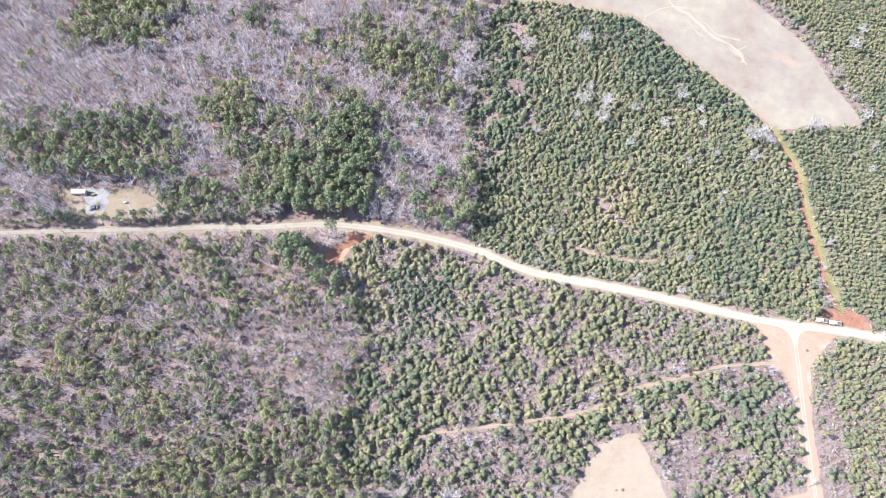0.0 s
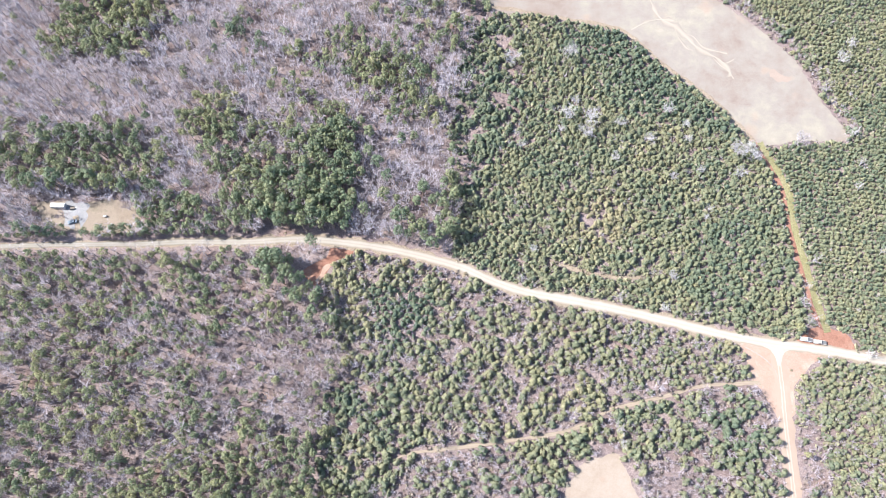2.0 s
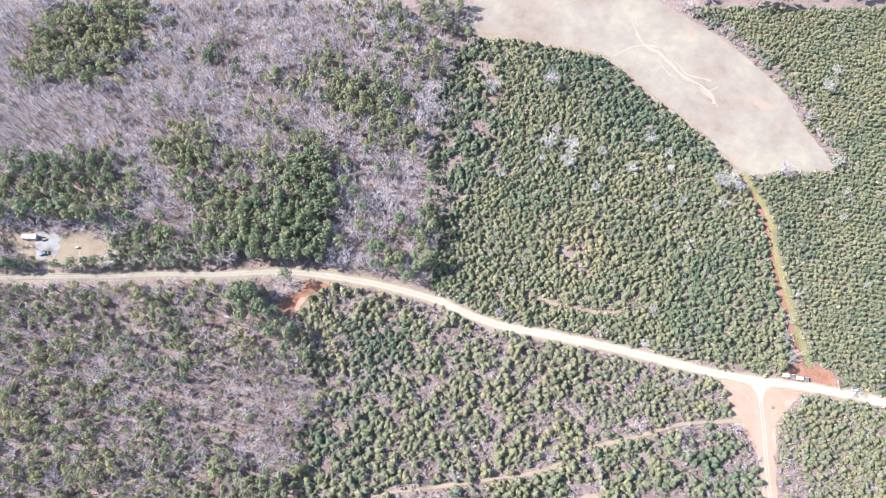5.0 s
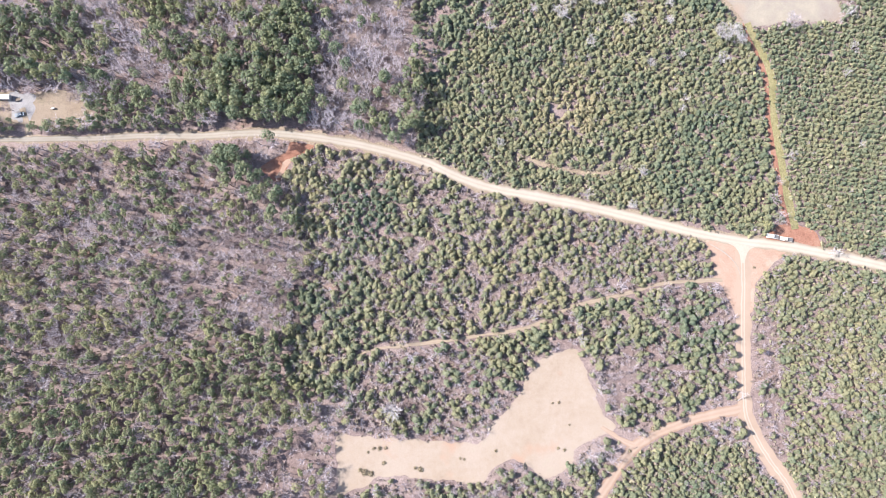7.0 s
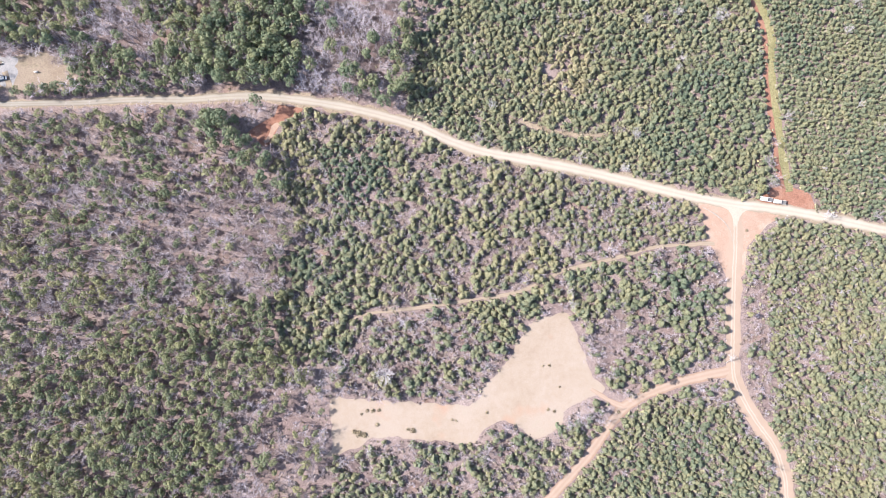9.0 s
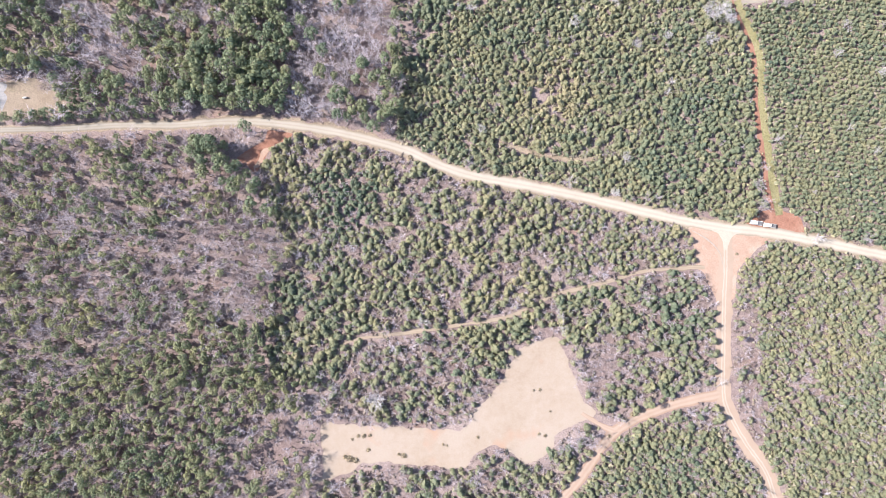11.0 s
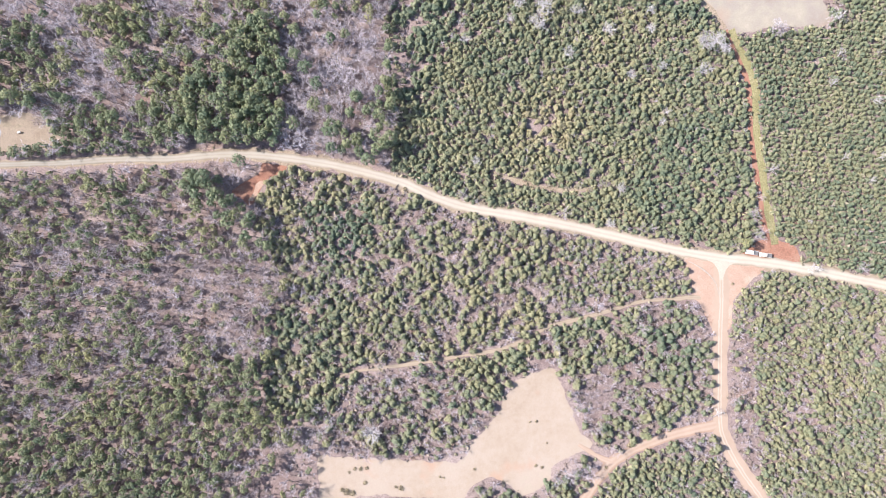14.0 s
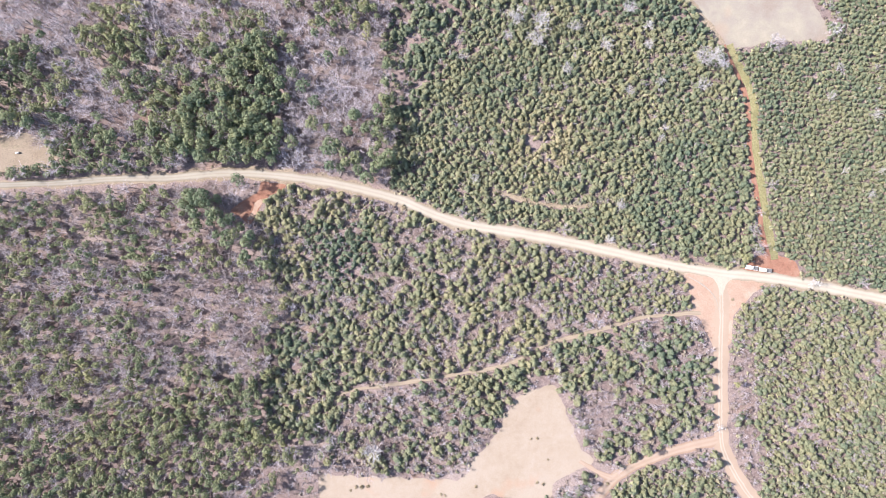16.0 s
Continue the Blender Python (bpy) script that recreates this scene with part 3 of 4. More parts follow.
# ---------------------------------------------------------------- where what grows
# Each area: outline, kind of stand, share of pines, share of leafless growth, share of brush, tint of the pines.
AREAS = [
    ("old", [(-900, -900), (900, -900), (900, 900), (-900, 900)], 0.05, 0.95, 0.35, 0.46),
    ("old", [(-420, 118), (-60, 122), (-18, 70), (-30, 20), (-60, -10), (-420, -10)], 0.58, 0.75, 0.7, 0.40),
    ("old", [(-420, 20), (-190, 5), (-95, 30), (-40, 45), (-25, 5), (-62, -20), (-75, -140), (-420, -140)], 0.86, 0.4, 0.5, 0.38),
    ("old", [(-100, 85), (-72, 92), (-40, 85), (-42, 55), (-70, 46), (-95, 58)], 0.20, 0.85, 0.9, 0.4),
    ("old", [(-125, 185), (-108, 211), (-94, 200), (-54, 208), (-40, 190), (-34, 140), (-36, 135), (-96, 134), (-108, 160)], 0.38, 0.8, 0.4, 0.42),
    ("old", [(-129.5, 200), (-108.3, 211), (-94.4, 194), (-76, 171.6), (-64, 135), (-96, 134), (-108, 161), (-125.7, 185)], 0.84, 0.4, 0.2, 0.36),
    ("old", [(-66, 194), (-54, 207), (-44, 189), (-38, 163), (-33.4, 135), (-62, 135), (-66, 168)], 0.82, 0.4, 0.2, 0.36),
    ("old", [(-54, 256), (-32, 245), (-4, 228), (2, 197), (-18, 196), (-50, 227)], 0.74, 0.4, 0.3, 0.32),
    ("old", [(-4, 228), (24, 262), (24, 290), (-40, 290), (-40, 262)], 0.4, 0.6, 0.3, 0.36),
    ("old", [(-89, 229), (-75, 244), (-56, 230), (-60, 209), (-84, 208)], 0.42, 0.6, 0.3, 0.42),
    ("old", [(-227, 174), (-202, 186), (-150, 191), (-132, 180), (-142, 160), (-162, 155), (-200, 158), (-224, 160)], 0.78, 0.4, 0.2, 0.32),
    ("old", [(-143, 160), (-112, 152), (-104, 132), (-142, 130)], 0.8, 0.3, 0.2, 0.2),
    ("old", [(-214, 231), (-204, 252), (-190, 290), (-140, 290), (-152, 242), (-160, 232), (-190, 229)], 0.85, 0.3, 0.2, 0.36),
    ("old", [(-126, 254), (-95, 258), (-92, 232), (-120, 235)], 0.35, 0.7, 0.3, 0.2),
    ("old", [(-200, 127.5), (-105, 131), (-105, 136), (-200, 133)], 0.85, 0.4, 0.6, 0.12),
    ("old", [(-40, 130), (-36, 190), (-12, 192), (-2, 160), (-4, 127)], 0.14, 0.9, 0.8, 0.4),
    ("old", [(-14, 127), (-14, 152), (10, 152), (10, 123)], 0.26, 0.6, 0.4, 0.4),
    ("old", [(5, 123), (11, 122), (11, 192), (6, 192)], 0.45, 0.3, 0.5, 0.2),
    ("young", [(11, 122), (8, 190), (18, 262), (26, 275), (60, 275), (108, 266), (172, 198), (178, 120), (182, 88), (120, 98), (50, 112)], 0.9, 0.08, 1.0, 0.58),
    ("young", [(10, 190), (14, 262), (26, 275), (46, 262), (44, 200), (28, 165), (12, 150)], 0.50, 0.2, 0.5, 0.45),
    ("young", [(64, 138), (92, 136), (96, 158), (74, 162)], 0.80, 0.03, 0.7, 0.95),
    ("young", [(98, 205), (140, 200), (160, 194), (120, 238), (100, 256), (60, 264), (70, 240)], 0.93, 0.03, 0.2, 0.30),
    ("young", [(120, 100), (180, 90), (177, 140), (140, 150), (118, 130)], 0.94, 0.03, 0.5, 0.46),
    ("rows", [(166, 192), (186, 194), (214, 196), (214, 205), (196, 240), (150, 290), (150, 420), (420, 420), (420, 66), (240, 78), (198, 86), (184, 96), (178, 140)], 0.97, 0.015, 0.9, 0.48),
    ("rows", [(217, 222), (260, 215), (300, 300), (180, 290), (190, 250)], 0.97, 0.02, 0.2, 0.66),
    ("young", [(150, 89), (170, 89), (420, 40), (420, -140), (190, -140), (185, -30), (166, 5), (167, 60)], 0.80, 0.4, 1.0, 0.60),
    ("young", [(164, 5), (166, 52), (176, 52), (180, 30), (182, -2), (178, -14)], 0.05, 0.75, 0.5, 0.5),
    ("young", [(188, 34), (212, 30), (214, 8), (196, 4)], 0.42, 0.5, 0.4, 0.55),
    ("young", [(230, 62), (246, 60), (246, 38), (232, 40)], 0.2, 0.7, 0.4, 0.55),
    ("young", [(-45, 128), (10, 121), (60, 105), (147, 88), (150, 70), (90, 58), (60, 46), (-10, 32), (-30, 60), (-55, 108)], 0.46, 0.8, 0.9, 0.70),
    ("young", [(40, 104), (146, 86), (149, 72), (98, 62), (76, 80)], 0.56, 0.7, 0.8, 0.74),
    ("young", [(2, 106), (30, 106), (34, 88), (18, 80), (0, 86)], 0.36, 0.55, 0.9, 0.7),
    ("young", [(-28, 112), (2, 108), (-2, 84), (-26, 86)], 0.72, 0.3, 0.4, 0.30),
    ("old", [(-92, 124), (-68, 122), (-68, 108), (-72, 92), (-84, 96), (-92, 112)], 0.62, 0.5, 0.4, 0.34),
    ("old", [(-132.8, 121.6), (-115.6, 117.5), (-104.9, 109.2), (-95.3, 97.6), (-92.8, 85.2), (-100.0, 84.5), (-104.3, 94.8), (-112.6, 105.0), (-124.6, 111.3), (-133.8, 114.5)], 0.85, 0.3, 0.4, 0.34),
    ("young", [(-45, 62), (-8, 64), (-2, 36), (-20, 12), (-44, 20)], 0.60, 0.4, 0.6, 0.52),
    ("young", [(-12, 30), (40, 39), (72, 48), (84, 40), (66, 28), (58, 14), (44, -4), (-18, -3)], 0.20, 0.85, 0.9, 0.6),
    ("young", [(36, 40), (72, 48), (86, 54), (84, 38), (70, 33), (62, 22), (50, 26)], 0.58, 0.3, 0.6, 0.6),
    ("young", [(86, 56), (150, 68), (159, 56), (159, 14), (130, 6), (106, 2), (90, 32)], 0.44, 0.75, 0.7, 0.5),
    ("young", [(88, 54), (120, 63), (118, 44), (94, 36)], 0.66, 0.25, 0.5, 0.55),
    ("young", [(97, 32), (116, 36), (121, 20), (110, 12), (98, 16)], 0.03, 1.0, 0.4, 0.5),
    ("young", [(106, -14), (114, -2), (128, 2), (160, 9), (172, -10), (184, -34), (184, -140), (70, -140), (84, -44)], 0.80, 0.25, 0.9, 0.56),
    ("young", [(120, 1), (160, 10), (172, -8), (180, -26), (172, -22), (160, -2), (138, -4)], 0.3, 0.8, 0.7, 0.5),
    ("young", [(-24, -34), (10, -24), (46, -25), (60, -14), (72, -22), (84, -14), (104, -4), (100, -22), (80, -48), (56, -140), (-60, -140)], 0.34, 0.75, 0.7, 0.55),
    ("old", [(-60, -3), (-19, 6), (-20, -30), (-30, -140), (-66, -140)], 0.22, 0.55, 0.6, 0.45),
    ("young", [(210, 196), (209, 207), (200, 223), (193, 240), (180, 257), (163, 273), (147, 286), (152, 290), (169, 277), (186, 261), (199, 243), (206, 226), (215, 208), (218, 197)], 0.08, 0.95, 0.8, 0.5),
]


def scatter(step, x0, x1, y0, y1, turn=0.0, jitter=0.46):
    g = np.stack(np.meshgrid(np.arange(x0, x1, step), np.arange(y0, y1, step * 0.87)), -1)
    g[1::2, :, 0] += step / 2
    g = g.reshape(-1, 2) + rng.uniform(-jitter, jitter, (g.shape[0] * g.shape[1], 2)) * step
    c, s = math.cos(turn), math.sin(turn)
    m = np.array([(x0 + x1) / 2, (y0 + y1) / 2])
    return (g - m) @ np.array([[c, s], [-s, c]]) + m


def kept_clear(p, gap):
    """Ground where nothing tall stands: roads, lanes, fields, yard."""
    gone = np.zeros(len(p), bool)
    for line, half in ((ROAD_LINE, 2.6), (SIDE_LINE, 3.2), (RED_LINE, 2.3), (SPUR_LINE, 1.8), (TRAIL_LINE, 0.6), (DRIVE_LINE, 1.4)):
        gone |= near(p, line) < half + gap
    gone |= near(p, [(x + 1.1, y) for x, y in BREAK_LINE]) < 2.3 + gap * 0.7
    gone |= near(p, OLD_LINE) < 1.0 + gap * 0.4
    gone |= np.hypot((p[:, 0] - 77) / 1.5, p[:, 1] - 147) < 3.0 + 2.6 * wave(p, 3.5, 3)
    for poly in (FIELD_SOUTH, FIELD_NORTH, PAD, LOT_NORTH, LOT_WEST):
        gone |= inside(p, smooth(poly, 3.0, True)) | (near(p, poly, True) < gap)
    return gone | inside(p, YARD_EDGE)


def lookup(p, soft=2.5):
    """The area of each point (the last that holds it), with borders blurred a little."""
    q = p + rng.normal(0, soft, p.shape)
    area = np.zeros(len(p), int)
    for i, a in enumerate(AREAS):
        area[inside(q, a[1])] = i
    return area


SEEN = (-275, 262, -72, 296)
VIEW = [(-186, -72), (252, -62), (254, 120), (262, 296), (-275, 282), (-240, 120), (-208, 20)]
KIND = np.array([("old", "young", "rows").index(a[0]) for a in AREAS])
PINES, LEAFLESS, LOW, TINT = (np.array([a[i] for a in AREAS]) for i in (2, 3, 4, 5))


def choose(p, kinds, share, gap, swing=0.25, scale=9.0, seed=0.0):
    area = lookup(p)
    keep = inside(p, VIEW) & np.isin(KIND[area], kinds) & ~kept_clear(p, gap)
    chance = share[area] + swing * wave(p, scale, seed) * np.minimum(share[area], 1 - share[area]) * 2
    keep &= rng.random(len(p)) < chance
    return p[keep], area[keep]


def tint_of(p, area, wobble=0.09):
    return np.clip(TINT[area] + np.where(KIND[area] > 0, -0.07, 0.05) + 0.13 * wave(p, 11.0, 5) + 0.12 * wave(p, 31.0, 9) + rng.normal(0, wobble, len(p)) * np.where(KIND[area] > 0, 1.25, 1.0), 0, 1)


ranks = np.stack(np.meshgrid(np.arange(-110, 110, 1.75), np.arange(-135, 135, 2.4)), -1).reshape(-1, 2)
ranks = ranks + rng.uniform(-1, 1, ranks.shape) * np.array([0.8, 0.6])
ranks = ranks @ np.array([[math.cos(0.09), -math.sin(0.09)], [math.sin(0.09), math.cos(0.09)]]) + np.array([205, 180])
p_row, a_row = choose(ranks, [2], PINES, 0.9, 0.1)
p_young, a_young = choose(scatter(1.98, *SEEN, jitter=0.68), [1], PINES, 0.9, 0.6, 6.0)
p_old, a_old = choose(scatter(3.2, *SEEN), [0], PINES, 1.6, 0.5, 8.0, 1)
p_bare, a_bare = choose(scatter(4.2, *SEEN), [0], LEAFLESS, 1.8, 0.4, 11.0, 2)
p_low, a_low = choose(scatter(2.45, *SEEN), [1, 2], LEAFLESS, 0.9, 0.4, 7.0, 3)
p_under, a_under = choose(scatter(4.4, *SEEN), [0], LEAFLESS * 0.75, 0.9, 0.4, 9.0, 6)
p_brush, a_brush = choose(scatter(2.45, *SEEN), [0, 1, 2], LOW, 0.4, 0.4, 6.0, 4)
t_bare = lambda p: np.clip(np.where((p[:, 1] > 132) & (p[:, 0] < 10), 0.82, 0.64) + 0.15 * wave(p, 16.0, 8) + rng.normal(0, 0.16, len(p)), 0, 1)

# The nearest of each kind stand as things of their own; the rest of the woods are stands.


def tree_thing(name, kind, leaf, label, category, group, crown="crown"):
    top = new(name)
    for part_name, quads, m in (("trunk", kind[1], leaf if leaf in (TWIGS_ONE, SILVER) else BARK), (crown, kind[0], leaf)):
        ob = new(part_name, quad_mesh(part_name, quads, [m]))
        ob.parent = top
    return tagged(top, label, category, group)


def stand_alone(p, area, most, centre, name, kinds, leaf, label, category, group, crown="crown"):
    """Takes the plants nearest the middle of the plan out of a stand and sets them singly. Returns the rest."""
    order = np.argsort(np.hypot(*(p - np.array(centre)).T))
    single, rest = order[:most], order[most:]
    models = []
    for i, j in enumerate(single):
        m = pose(p[j, 0], p[j, 1], 0, rng.normal(0, 1.5), rng.normal(0, 1.5), rng.uniform(0, 360))
        size = rng.uniform(0.9, 1.3)
        if i < len(kinds):
            models.append(tree_thing(name, kinds[i], leaf, label, category, group, crown))
            models[i].matrix_basis = m
        else:
            models[i % len(kinds)].scale = (size, size, size)
            copy_thing(models[i % len(kinds)], m)
    return p[rest], area[rest]


p_old, a_old = stand_alone(p_old, a_old, 260, (-30, 140), "pine_tree", MATURE, NEEDLES_ONE, "mature green pine tree with a lumpy crown", "pine tree", "pines north of the road")
p_young, a_young = stand_alone(p_young, a_young, 290, (110, 85), "young_pine", YOUNG, YOUNG_ONE, "young olive-green pine tree beside the dirt road", "young pine", "young pines by the road")
p_bare, a_bare = stand_alone(p_bare, a_bare, 220, (-60, 80), "bare_tree", BARE, TWIGS_ONE, "leafless grey tree with fine bare twigs", "bare tree", "leafless trees")
p_low, a_low = stand_alone(p_low, a_low, 150, (110, 40), "bare_sapling", LOWBARE, TWIGS_ONE, "low leafless grey sapling thicket tree", "sapling", "leafless saplings")

grow("pine_plantation", YOUNG, p_row, rng.uniform(0.85, 1.15, len(p_row)), tint_of(p_row, a_row), YOUNG_NEEDLES, "rows of dense young green pines", "pine plantation", rng)
grow("young_pine_stand", YOUNG, p_young, rng.uniform(0.65, 1.45, len(p_young)) * np.where(PINES[a_young] < 0.7, 1.22, 1.0), tint_of(p_young, a_young), YOUNG_NEEDLES, "dense stand of young olive-green pines", "pine stand", rng)
grow("mature_pine_wood", MATURE, p_old, rng.uniform(0.62, 1.06, len(p_old)) * np.where(p_old[:, 1] > 128, 0.98, np.where(PINES[a_old] < 0.6, 0.82, 0.86)), tint_of(p_old, a_old), NEEDLES, "wood of mature green pines", "pine wood", rng)
grow("leafless_wood", BARE, p_bare, rng.uniform(0.75, 1.2, len(p_bare)) * np.where(p_bare[:, 1] > 132, 1.22, 1.0), t_bare(p_bare), TWIGS, "leafless grey hardwood forest in winter", "bare wood", rng)
grow("leafless_thicket", LOWBARE, p_low, rng.uniform(0.7, 1.2, len(p_low)), t_bare(p_low), TWIGS, "thicket of leafless grey saplings", "thicket", rng)
grow("leafless_understorey", LOWBARE, p_under, rng.uniform(0.8, 1.4, len(p_under)), t_bare(p_under), TWIGS, "leafless grey saplings under the open wood", "thicket", rng)
grow("dry_brush", SHRUBS, p_brush, rng.uniform(0.6, 1.3, len(p_brush)) * np.where((KIND[a_brush] > 0) & (PINES[a_brush] > 0.7), 1.85, np.where(KIND[a_brush] > 0, 1.55, 1.0)), np.where((KIND[a_brush] > 0) & (PINES[a_brush] > 0.7), rng.uniform(0.7, 1.1, len(p_brush)), rng.random(len(p_brush))), BRUSH, "low brown winter brush under the trees", "brush", rng)

# Woods beyond the view, more thinly modelled.
FAR_PINE = [pine(rng, 11, 3.8, 0.35, 6, 5, 1.1, 0) for _ in range(3)]
p_far = scatter(17.0, -480, 500, -300, 520)
p_far = p_far[~inside(p_far, VIEW) & ~kept_clear(p_far, 2.5)]
grow("far_wood", FAR_PINE, p_far, rng.uniform(0.9, 1.6, len(p_far)), rng.uniform(0.1, 0.9, len(p_far)), NEEDLES, "mixed pine forest beyond the clearings", "forest", rng)

# ---------------------------------------------------------------- single trees and bushes


def lone(name, kind, leaf, x, y, size, label, category, group="", crown="crown", tilt=(0, 0)):
    top = tree_thing(name, kind, leaf, label, category, group, crown)
    top.matrix_basis = pose(x, y, 0, tilt[0], tilt[1], rng.uniform(0, 360)) @ Matrix.Scale(size, 4)
    return top


PALE = [bare(rng, rng.uniform(6.5, 8.5), rng.uniform(3.0, 3.9), 14, 7, 4, 0.7) for _ in range(6)]
SNAG = [bare(rng, 7.0, rng.uniform(2.2, 2.8), 10, 5, 2, 0.85) for _ in range(3)]
for i, (x, y, size) in enumerate([
        (67, 204, 1.5), (79, 201, 1.6), (76, 194, 1.5), (94.6, 199.5, 1.0), (109, 191.6, 1.1), (119, 209, 1.1), (128.5, 201, 0.8), (128, 192, 0.9),
        (91, 181, 0.9), (44, 186, 0.8), (134, 175, 0.8), (152, 186.6, 1.5), (158, 186, 1.5), (162, 183, 1.0), (153, 173.5, 1.1), (119.4, 171, 0.7),
        (115, 118.5, 0.9), (110.4, 103, 0.8), (38.6, 236, 1.5), (69, 240, 1.6), (49.4, 131, 0.7), (213, 242.5, 1.2), (220, 252, 1.1), (72, 213, 0.9), (64, 196, 0.8)]):
    lone("pale_bare_tree", PALE[i % 6], SILVER, x, y, size, "bleached leafless tree standing above young pines", "bare tree", "bleached trees")
for i, (x, y, size, tilt) in enumerate([
        (136.3, 154, 0.9, (0, 8)), (134.5, 147.5, 0.9, (0, 25)), (186, 195.5, 1.2, (10, 0)), (217, 198.5, 1.5, (0, 40)), (214.6, 180, 1.0, (25, 20)), (212, 166.5, 1.1, (0, 25)),
        (232, 161, 1.2, (10, 10)), (229.4, 123, 1.0, (0, 15)), (232, 134, 1.0, (0, 30)), (216.6, 132.7, 0.9, (0, 45)), (204.7, 86.7, 1.3, (0, 35)), (159, 15.5, 1.0, (30, -20))]):
    lone("dead_snag", SNAG[i % 3], SILVER, x, y, size, "bleached dead snag leaning among young pines", "dead tree", "dead snags", tilt=tilt)
lone("dead_tree", bare(rng, 8, 5.6, 30, 4, 1, 2.2), SILVER, 4.3, 6.8, 1.0, "large dead tree with pale radiating limbs", "dead tree")

BUSH = [brush(rng, rng.uniform(0.5, 0.9), rng.uniform(1.1, 1.6), 120, 0.15) for _ in range(4)]
for i, (x, y, size) in enumerate([(-6.2, -12.0, 0.5), (-1.1, -10.3, 1.0), (-3.7, -10.4, 0.8), (1.7, -10.0, 0.7), (-7.0, -20.9, 1.3), (-9.3, -20.0, 1.1), (-4.4, -21.4, 1.2), (1.1, -16.6, 0.8), (17.4, -18.8, 1.0), (15.1, -18.3, 0.8), (35.0, -13.4, 0.6), (36.8, -13.9, 0.5), (50.8, -9.7, 0.6), (78.6, 12.3, 0.7), (75.8, 12.0, 0.5), (78.6, -7.7, 0.6), (81.4, -8.4, 0.6), (83.5, 2.7, 0.5), (17, 117.2, 1.2), (167.6, 76.1, 0.6), (121, 2.2, 1.0), (139, 9.4, 0.9), (110.5, -8, 0.8)]):
    lone("field_bush", BUSH[i % 4], BUSH_LEAF, x, y, size, "dry brown bush on open ground", "bush", "bushes in the open", "foliage")

# Tall pines and grey trees round the yard.
for i, (x, y, size) in enumerate([(-206, 143, 0.9), (-193, 141.5, 1.1), (-197, 155, 1.2), (-185, 157, 1.3), (-176, 156, 1.2), (-167, 158, 1.3), (-158, 155, 1.3), (-150, 153, 1.2), (-168, 132.2, 1.0),
                                  (-160, 132.6, 1.0), (-152, 133, 1.1), (-145, 134, 1.1), (-190, 132, 1.0), (-198, 131.5, 1.1), (-183, 131.8, 0.9), (-142, 141, 1.2)]):
    lone("yard_pine", MATURE[i % 10], NEEDLES_ONE, x, y, size * (1.15 if y > 150 else 0.58), "tall dark green pine at the edge of the yard", "pine tree", "pines round the yard", "crown")
for i in range(46):
    x = -222 + 2.7 * i + rng.uniform(-1, 1)
    y = float(np.interp(x, *np.array(ROAD_LINE).T)) + rng.uniform(3.0, 4.2)
    if abs(x + 172) > 3:
        lone("roadside_pine", MATURE[i % 10], NEEDLES_ONE, x, y, rng.uniform(0.4, 0.62), "dark pine overhanging the shaded dirt road", "pine tree", "pines along the road", "crown")
for x, y, size in [(-180, 139.6, 1.1), (-203, 140, 1.2), (-208, 146, 1.1), (-149, 145, 1.1), (-190, 152.5, 1.2), (-172.5, 147.8, 0.7)]:
    lone("yard_bare_tree", PALE[int(-x) % 6], TWIGS_ONE, x, y, size, "leafless grey tree in the yard", "bare tree", "bare trees in the yard")

# ---------------------------------------------------------------- vehicles and yard


def part(name, bm, material, parent, label=""):
    me = bpy.data.meshes.new(name)
    bm.to_mesh(me)
    bm.free()
    me.materials.append(material)
    ob = new(name, me)
    ob.parent = parent
    return tagged(ob, label)


def block(x0, x1, y0, y1, z0, z1, soft=0.04, top=(0, 0, 0, 0)):
    """A bevelled block; top: how far its upper edges draw in (x0, x1, y0, y1)."""
    bm = bmesh.new()
    c = [(x0, y0, z0), (x1, y0, z0), (x1, y1, z0), (x0, y1, z0),
         (x0 + top[0], y0 + top[2], z1), (x1 - top[1], y0 + top[2], z1), (x1 - top[1], y1 - top[3], z1), (x0 + top[0], y1 - top[3], z1)]
    v = [bm.verts.new(p) for p in c]
    for f in ((3, 2, 1, 0), (4, 5, 6, 7), (0, 1, 5, 4), (1, 2, 6, 5), (2, 3, 7, 6), (3, 0, 4, 7)):
        bm.faces.new([v[i] for i in f])
    if soft:
        bmesh.ops.bevel(bm, geom=bm.edges[:], offset=soft, segments=2, affect="EDGES", profile=0.5)
    return bm


def disc(x, y, z, r, w):
    bm = bmesh.new()
    bmesh.ops.create_cone(bm, cap_ends=True, segments=18, radius1=r, radius2=r, depth=w, matrix=pose(x, y, z, 90, 0, 0))
    bmesh.ops.bevel(bm, geom=[e for e in bm.edges if len(e.link_faces) == 2 and e.calc_face_angle(0) > 1], offset=0.03, segments=2, affect="EDGES")
    return bm


def wheel(x, y, r, parent):
    tyre = part("wheel", disc(x, y, r, r, 0.24), RUBBER, parent)
    part("rim", disc(x, y + math.copysign(0.09, y), r, r * 0.6, 0.1), STEEL, tyre, "dull steel rim")


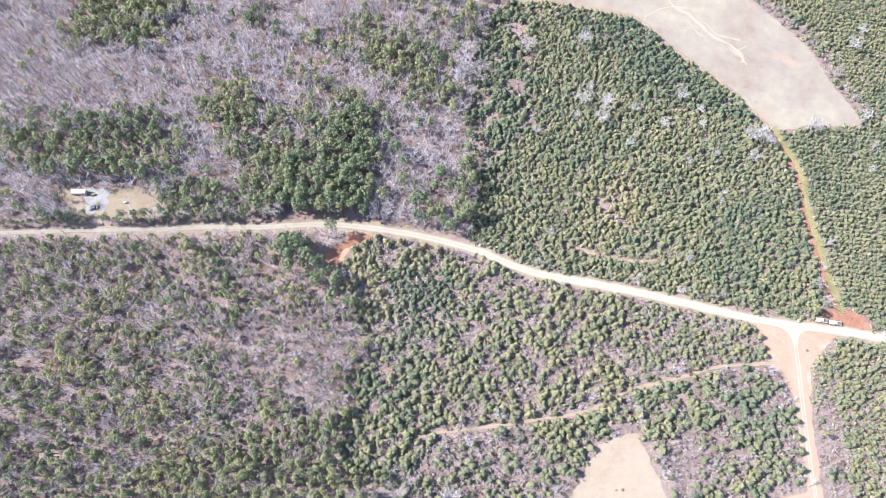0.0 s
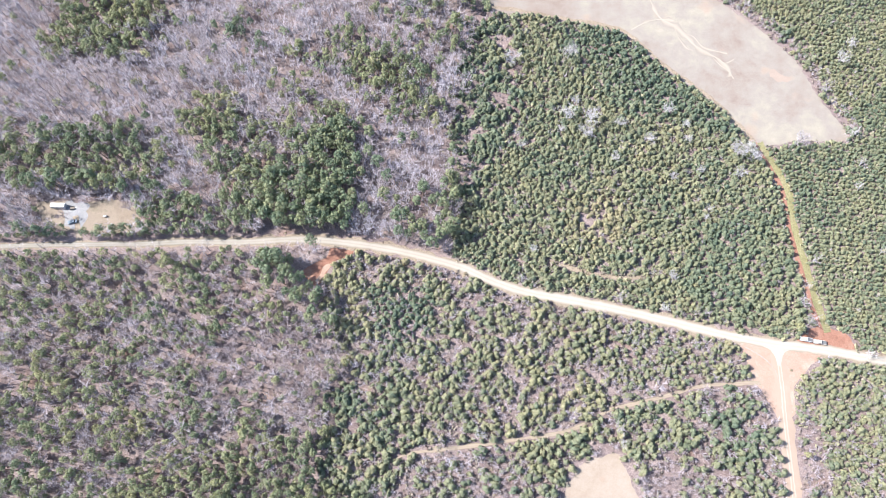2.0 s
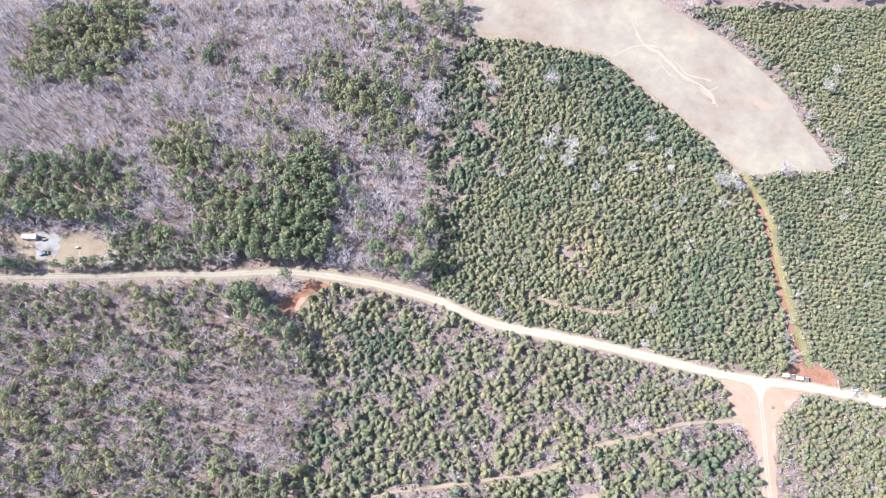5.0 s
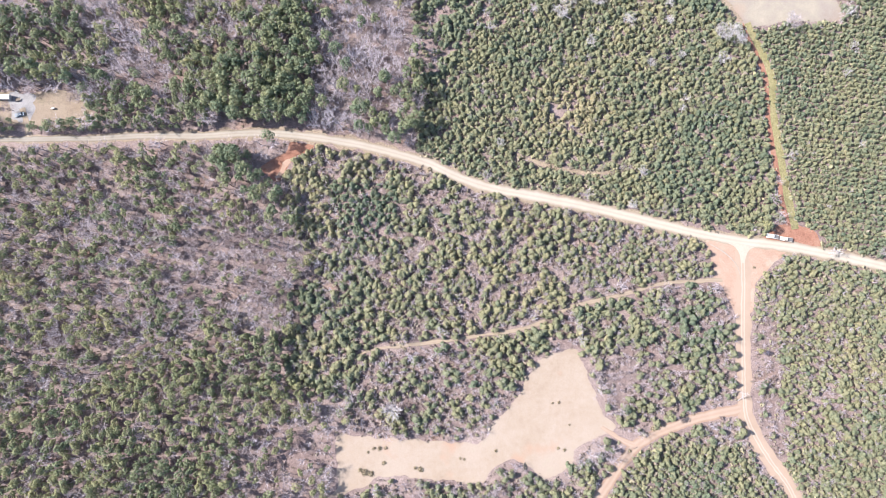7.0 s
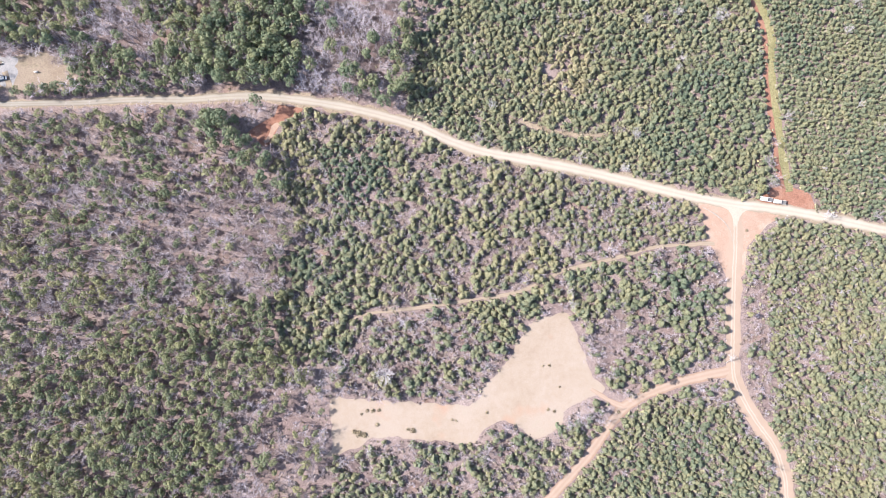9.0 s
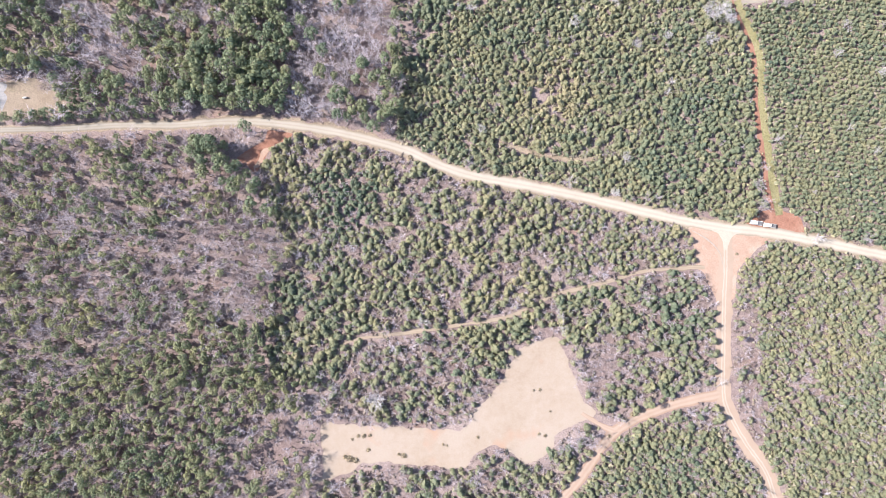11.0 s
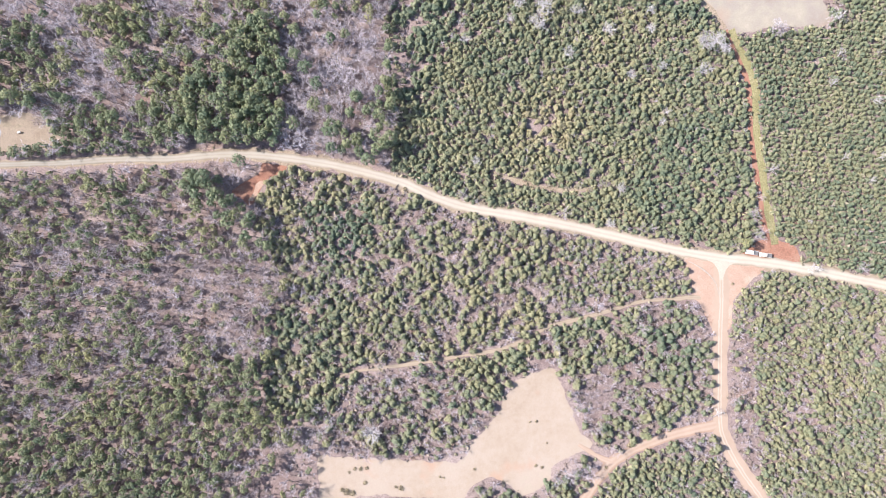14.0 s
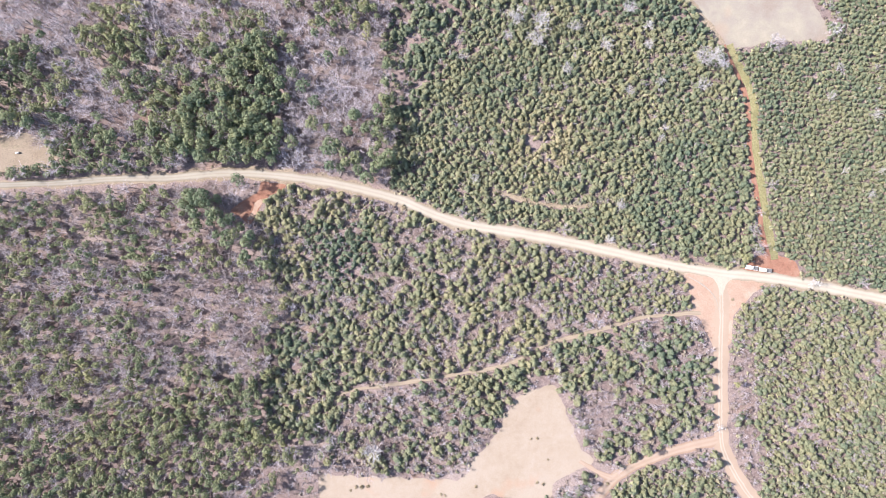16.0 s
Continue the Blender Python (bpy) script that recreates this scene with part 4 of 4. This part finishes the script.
def pickup(paint, label, m):
    """A pickup truck, 5.5 m long, its nose towards -x."""
    top = tagged(new("pickup_truck"), label, "pickup truck", "parked pickup trucks")
    part("body", block(-2.75, 2.75, -0.95, 0.95, 0.45, 1.02, 0.08), paint, top)
    part("hood", block(-2.7, -1.3, -0.88, 0.88, 1.0, 1.16, 0.05, (0.25, 0, 0.08, 0.08)), paint, top)
    cab = part("cab", block(-1.35, 0.75, -0.9, 0.9, 1.0, 1.82, 0.08, (0.6, 0.3, 0.14, 0.14)), paint, top)
    part("windshield", block(-1.2, -0.85, -0.74, 0.74, 1.2, 1.74, 0.02, (0.42, -0.32, 0.06, 0.06)), GLASS, cab, "dark windshield")
    part("rear_window", block(0.6, 0.76, -0.7, 0.7, 1.2, 1.68, 0.02, (-0.13, 0.2, 0.06, 0.06)), GLASS, cab, "dark rear window")
    for y in (-0.86, 0.8):
        part("side_window", block(-0.75, 0.5, y, y + 0.06, 1.25, 1.6, 0.01, (0.2, 0.1, 0, 0)), GLASS, cab, "dark side window")
        part("mirror", block(-0.95, -0.8, math.copysign(1.02, y) - 0.1, math.copysign(1.02, y) + 0.1, 1.15, 1.35, 0.03), BLACK, cab)
    part("bed_liner", block(0.85, 2.65, -0.78, 0.78, 0.98, 1.05, 0.02), BLACK, top, "black bed liner")
    for y in (-0.95, 0.8):
        part("bed_side", block(0.78, 2.75, y, y + 0.15, 0.98, 1.35, 0.04), paint, top)
    part("tailgate", block(2.63, 2.76, -0.8, 0.8, 0.9, 1.35, 0.03), BLACK, top, "black tailgate")
    part("front_bumper", block(-2.88, -2.7, -0.92, 0.92, 0.45, 0.68, 0.05), STEEL, top)
    part("rear_bumper", block(2.74, 2.9, -0.92, 0.92, 0.45, 0.65, 0.05), STEEL, top)
    for y in (-0.72, 0.72):
        part("headlight", block(-2.8, -2.68, y - 0.16, y + 0.16, 0.78, 0.96, 0.03), LAMP_CLEAR, top, "clear headlight")
        part("taillight", block(2.7, 2.79, math.copysign(0.87, y) - 0.07, math.copysign(0.87, y) + 0.07, 0.85, 1.2, 0.02), LAMP_RED, top, "red taillight")
    for x in (-1.75, 1.7):
        for y in (-0.86, 0.86):
            wheel(x, y, 0.38, top)
    top.matrix_basis = m
    return top


pickup(WHITE, "white pickup truck parked beside the red clay lot", pose(176.0, 90.6, 0.09, 0, 0, -8))
pickup(TAN_PAINT, "pale tan pickup truck parked behind a white one", pose(182.2, 89.5, 0.09, 0, 0, -7))

trailer = tagged(new("camper_trailer"), "long white camper trailer parked under trees", "trailer")
part("body", block(-3.7, 3.5, -1.2, 1.2, 0.55, 2.6, 0.18), WHITE, trailer)
part("roof", block(-3.6, 3.4, -1.12, 1.12, 2.6, 2.68, 0.03), WHITE, trailer)
for x in (-2.2, 1.6):
    part("roof_vent", block(x - 0.25, x + 0.25, -0.25, 0.25, 2.68, 2.84, 0.04), WHITE, trailer, "white plastic roof vent")
part("air_conditioner", block(-0.5, 0.5, -0.35, 0.35, 2.68, 2.95, 0.08), WHITE, trailer, "white roof air conditioner")
for x in (-2.4, -0.6, 2.3):
    part("window", block(x - 0.45, x + 0.45, -1.225, -1.18, 1.4, 2.0, 0.01), GLASS, trailer, "dark trailer window")
part("door", block(0.6, 1.3, -1.23, -1.18, 0.65, 2.3, 0.01), TAN_PAINT, trailer, "pale trailer door")
part("drawbar", block(3.4, 4.6, -0.08, 0.08, 0.5, 0.62, 0.02), STEEL, trailer, "steel drawbar")
for x in (-0.9, 0.0):
    for y in (-1.08, 1.08):
        wheel(x, y, 0.36, trailer)
trailer.matrix_basis = pose(-184.6, 145.5, 0.04, 0, 0, 1)

utility = tagged(new("utility_trailer"), "small dark utility trailer by the camper", "trailer")
part("deck", block(-1.2, 1.2, -0.75, 0.75, 0.5, 0.6, 0.02), WOOD, utility)
for y in (-0.75, 0.68):
    part("side_rail", block(-1.2, 1.2, y, y + 0.07, 0.6, 0.95, 0.02), BLACK, utility)
part("drawbar", block(1.2, 2.2, -0.05, 0.05, 0.45, 0.55, 0.01), STEEL, utility)
for y in (-0.85, 0.85):
    wheel(0, y, 0.3, utility)
utility.matrix_basis = pose(-178.2, 144.9, 0.07, 0, 0, 12)


def car(paint, label, m):
    """A saloon car, 4.5 m long."""
    top = tagged(new("car"), label, "car")
    part("body", block(-2.25, 2.25, -0.88, 0.88, 0.3, 0.9, 0.1), paint, top)
    cab = part("cabin", block(-1.2, 1.55, -0.8, 0.8, 0.88, 1.42, 0.1, (0.65, 0.5, 0.14, 0.14)), paint, top)
    part("windshield", block(-1.1, -0.8, -0.66, 0.66, 0.95, 1.36, 0.02, (0.46, -0.4, 0.05, 0.05)), GLASS, cab, "dark windshield")
    part("rear_window", block(1.25, 1.5, -0.66, 0.66, 0.95, 1.34, 0.02, (-0.3, 0.36, 0.05, 0.05)), GLASS, cab, "dark rear window")
    for y in (-0.62, 0.62):
        part("headlight", block(-2.28, -2.15, y - 0.17, y + 0.17, 0.6, 0.75, 0.03), LAMP_CLEAR, top, "clear headlight")
        part("taillight", block(2.17, 2.28, y - 0.17, y + 0.17, 0.62, 0.78, 0.03), LAMP_RED, top, "red taillight")
    for x in (-1.4, 1.4):
        for y in (-0.8, 0.8):
            wheel(x, y, 0.31, top)
    top.matrix_basis = m


car(BLUE, "faded blue car parked under a bare tree", pose(-176.5, 137.6, 0.07, 0, 0, 14))

tank = tagged(new("propane_tank"), "small white propane tank on legs in the yard", "tank")
bm = bmesh.new()
bmesh.ops.create_uvsphere(bm, u_segments=16, v_segments=10, radius=0.45, matrix=pose(0, 0, 0.75, 0, 90, 0))
for v in bm.verts:
    v.co.x += math.copysign(0.55, v.co.x) if abs(v.co.x) > 0.02 else 0
part("vessel", bm, WHITE, tank)
for x in (-0.5, 0.5):
    part("leg", block(x - 0.08, x + 0.08, -0.3, 0.3, 0.0, 0.42, 0.02), STEEL, tank)
part("valve_cover", block(-0.12, 0.12, -0.12, 0.12, 1.15, 1.35, 0.04), STEEL, tank, "steel valve cover")
tank.matrix_basis = pose(-161.1, 141.1, 0.04, 0, 0, 10)
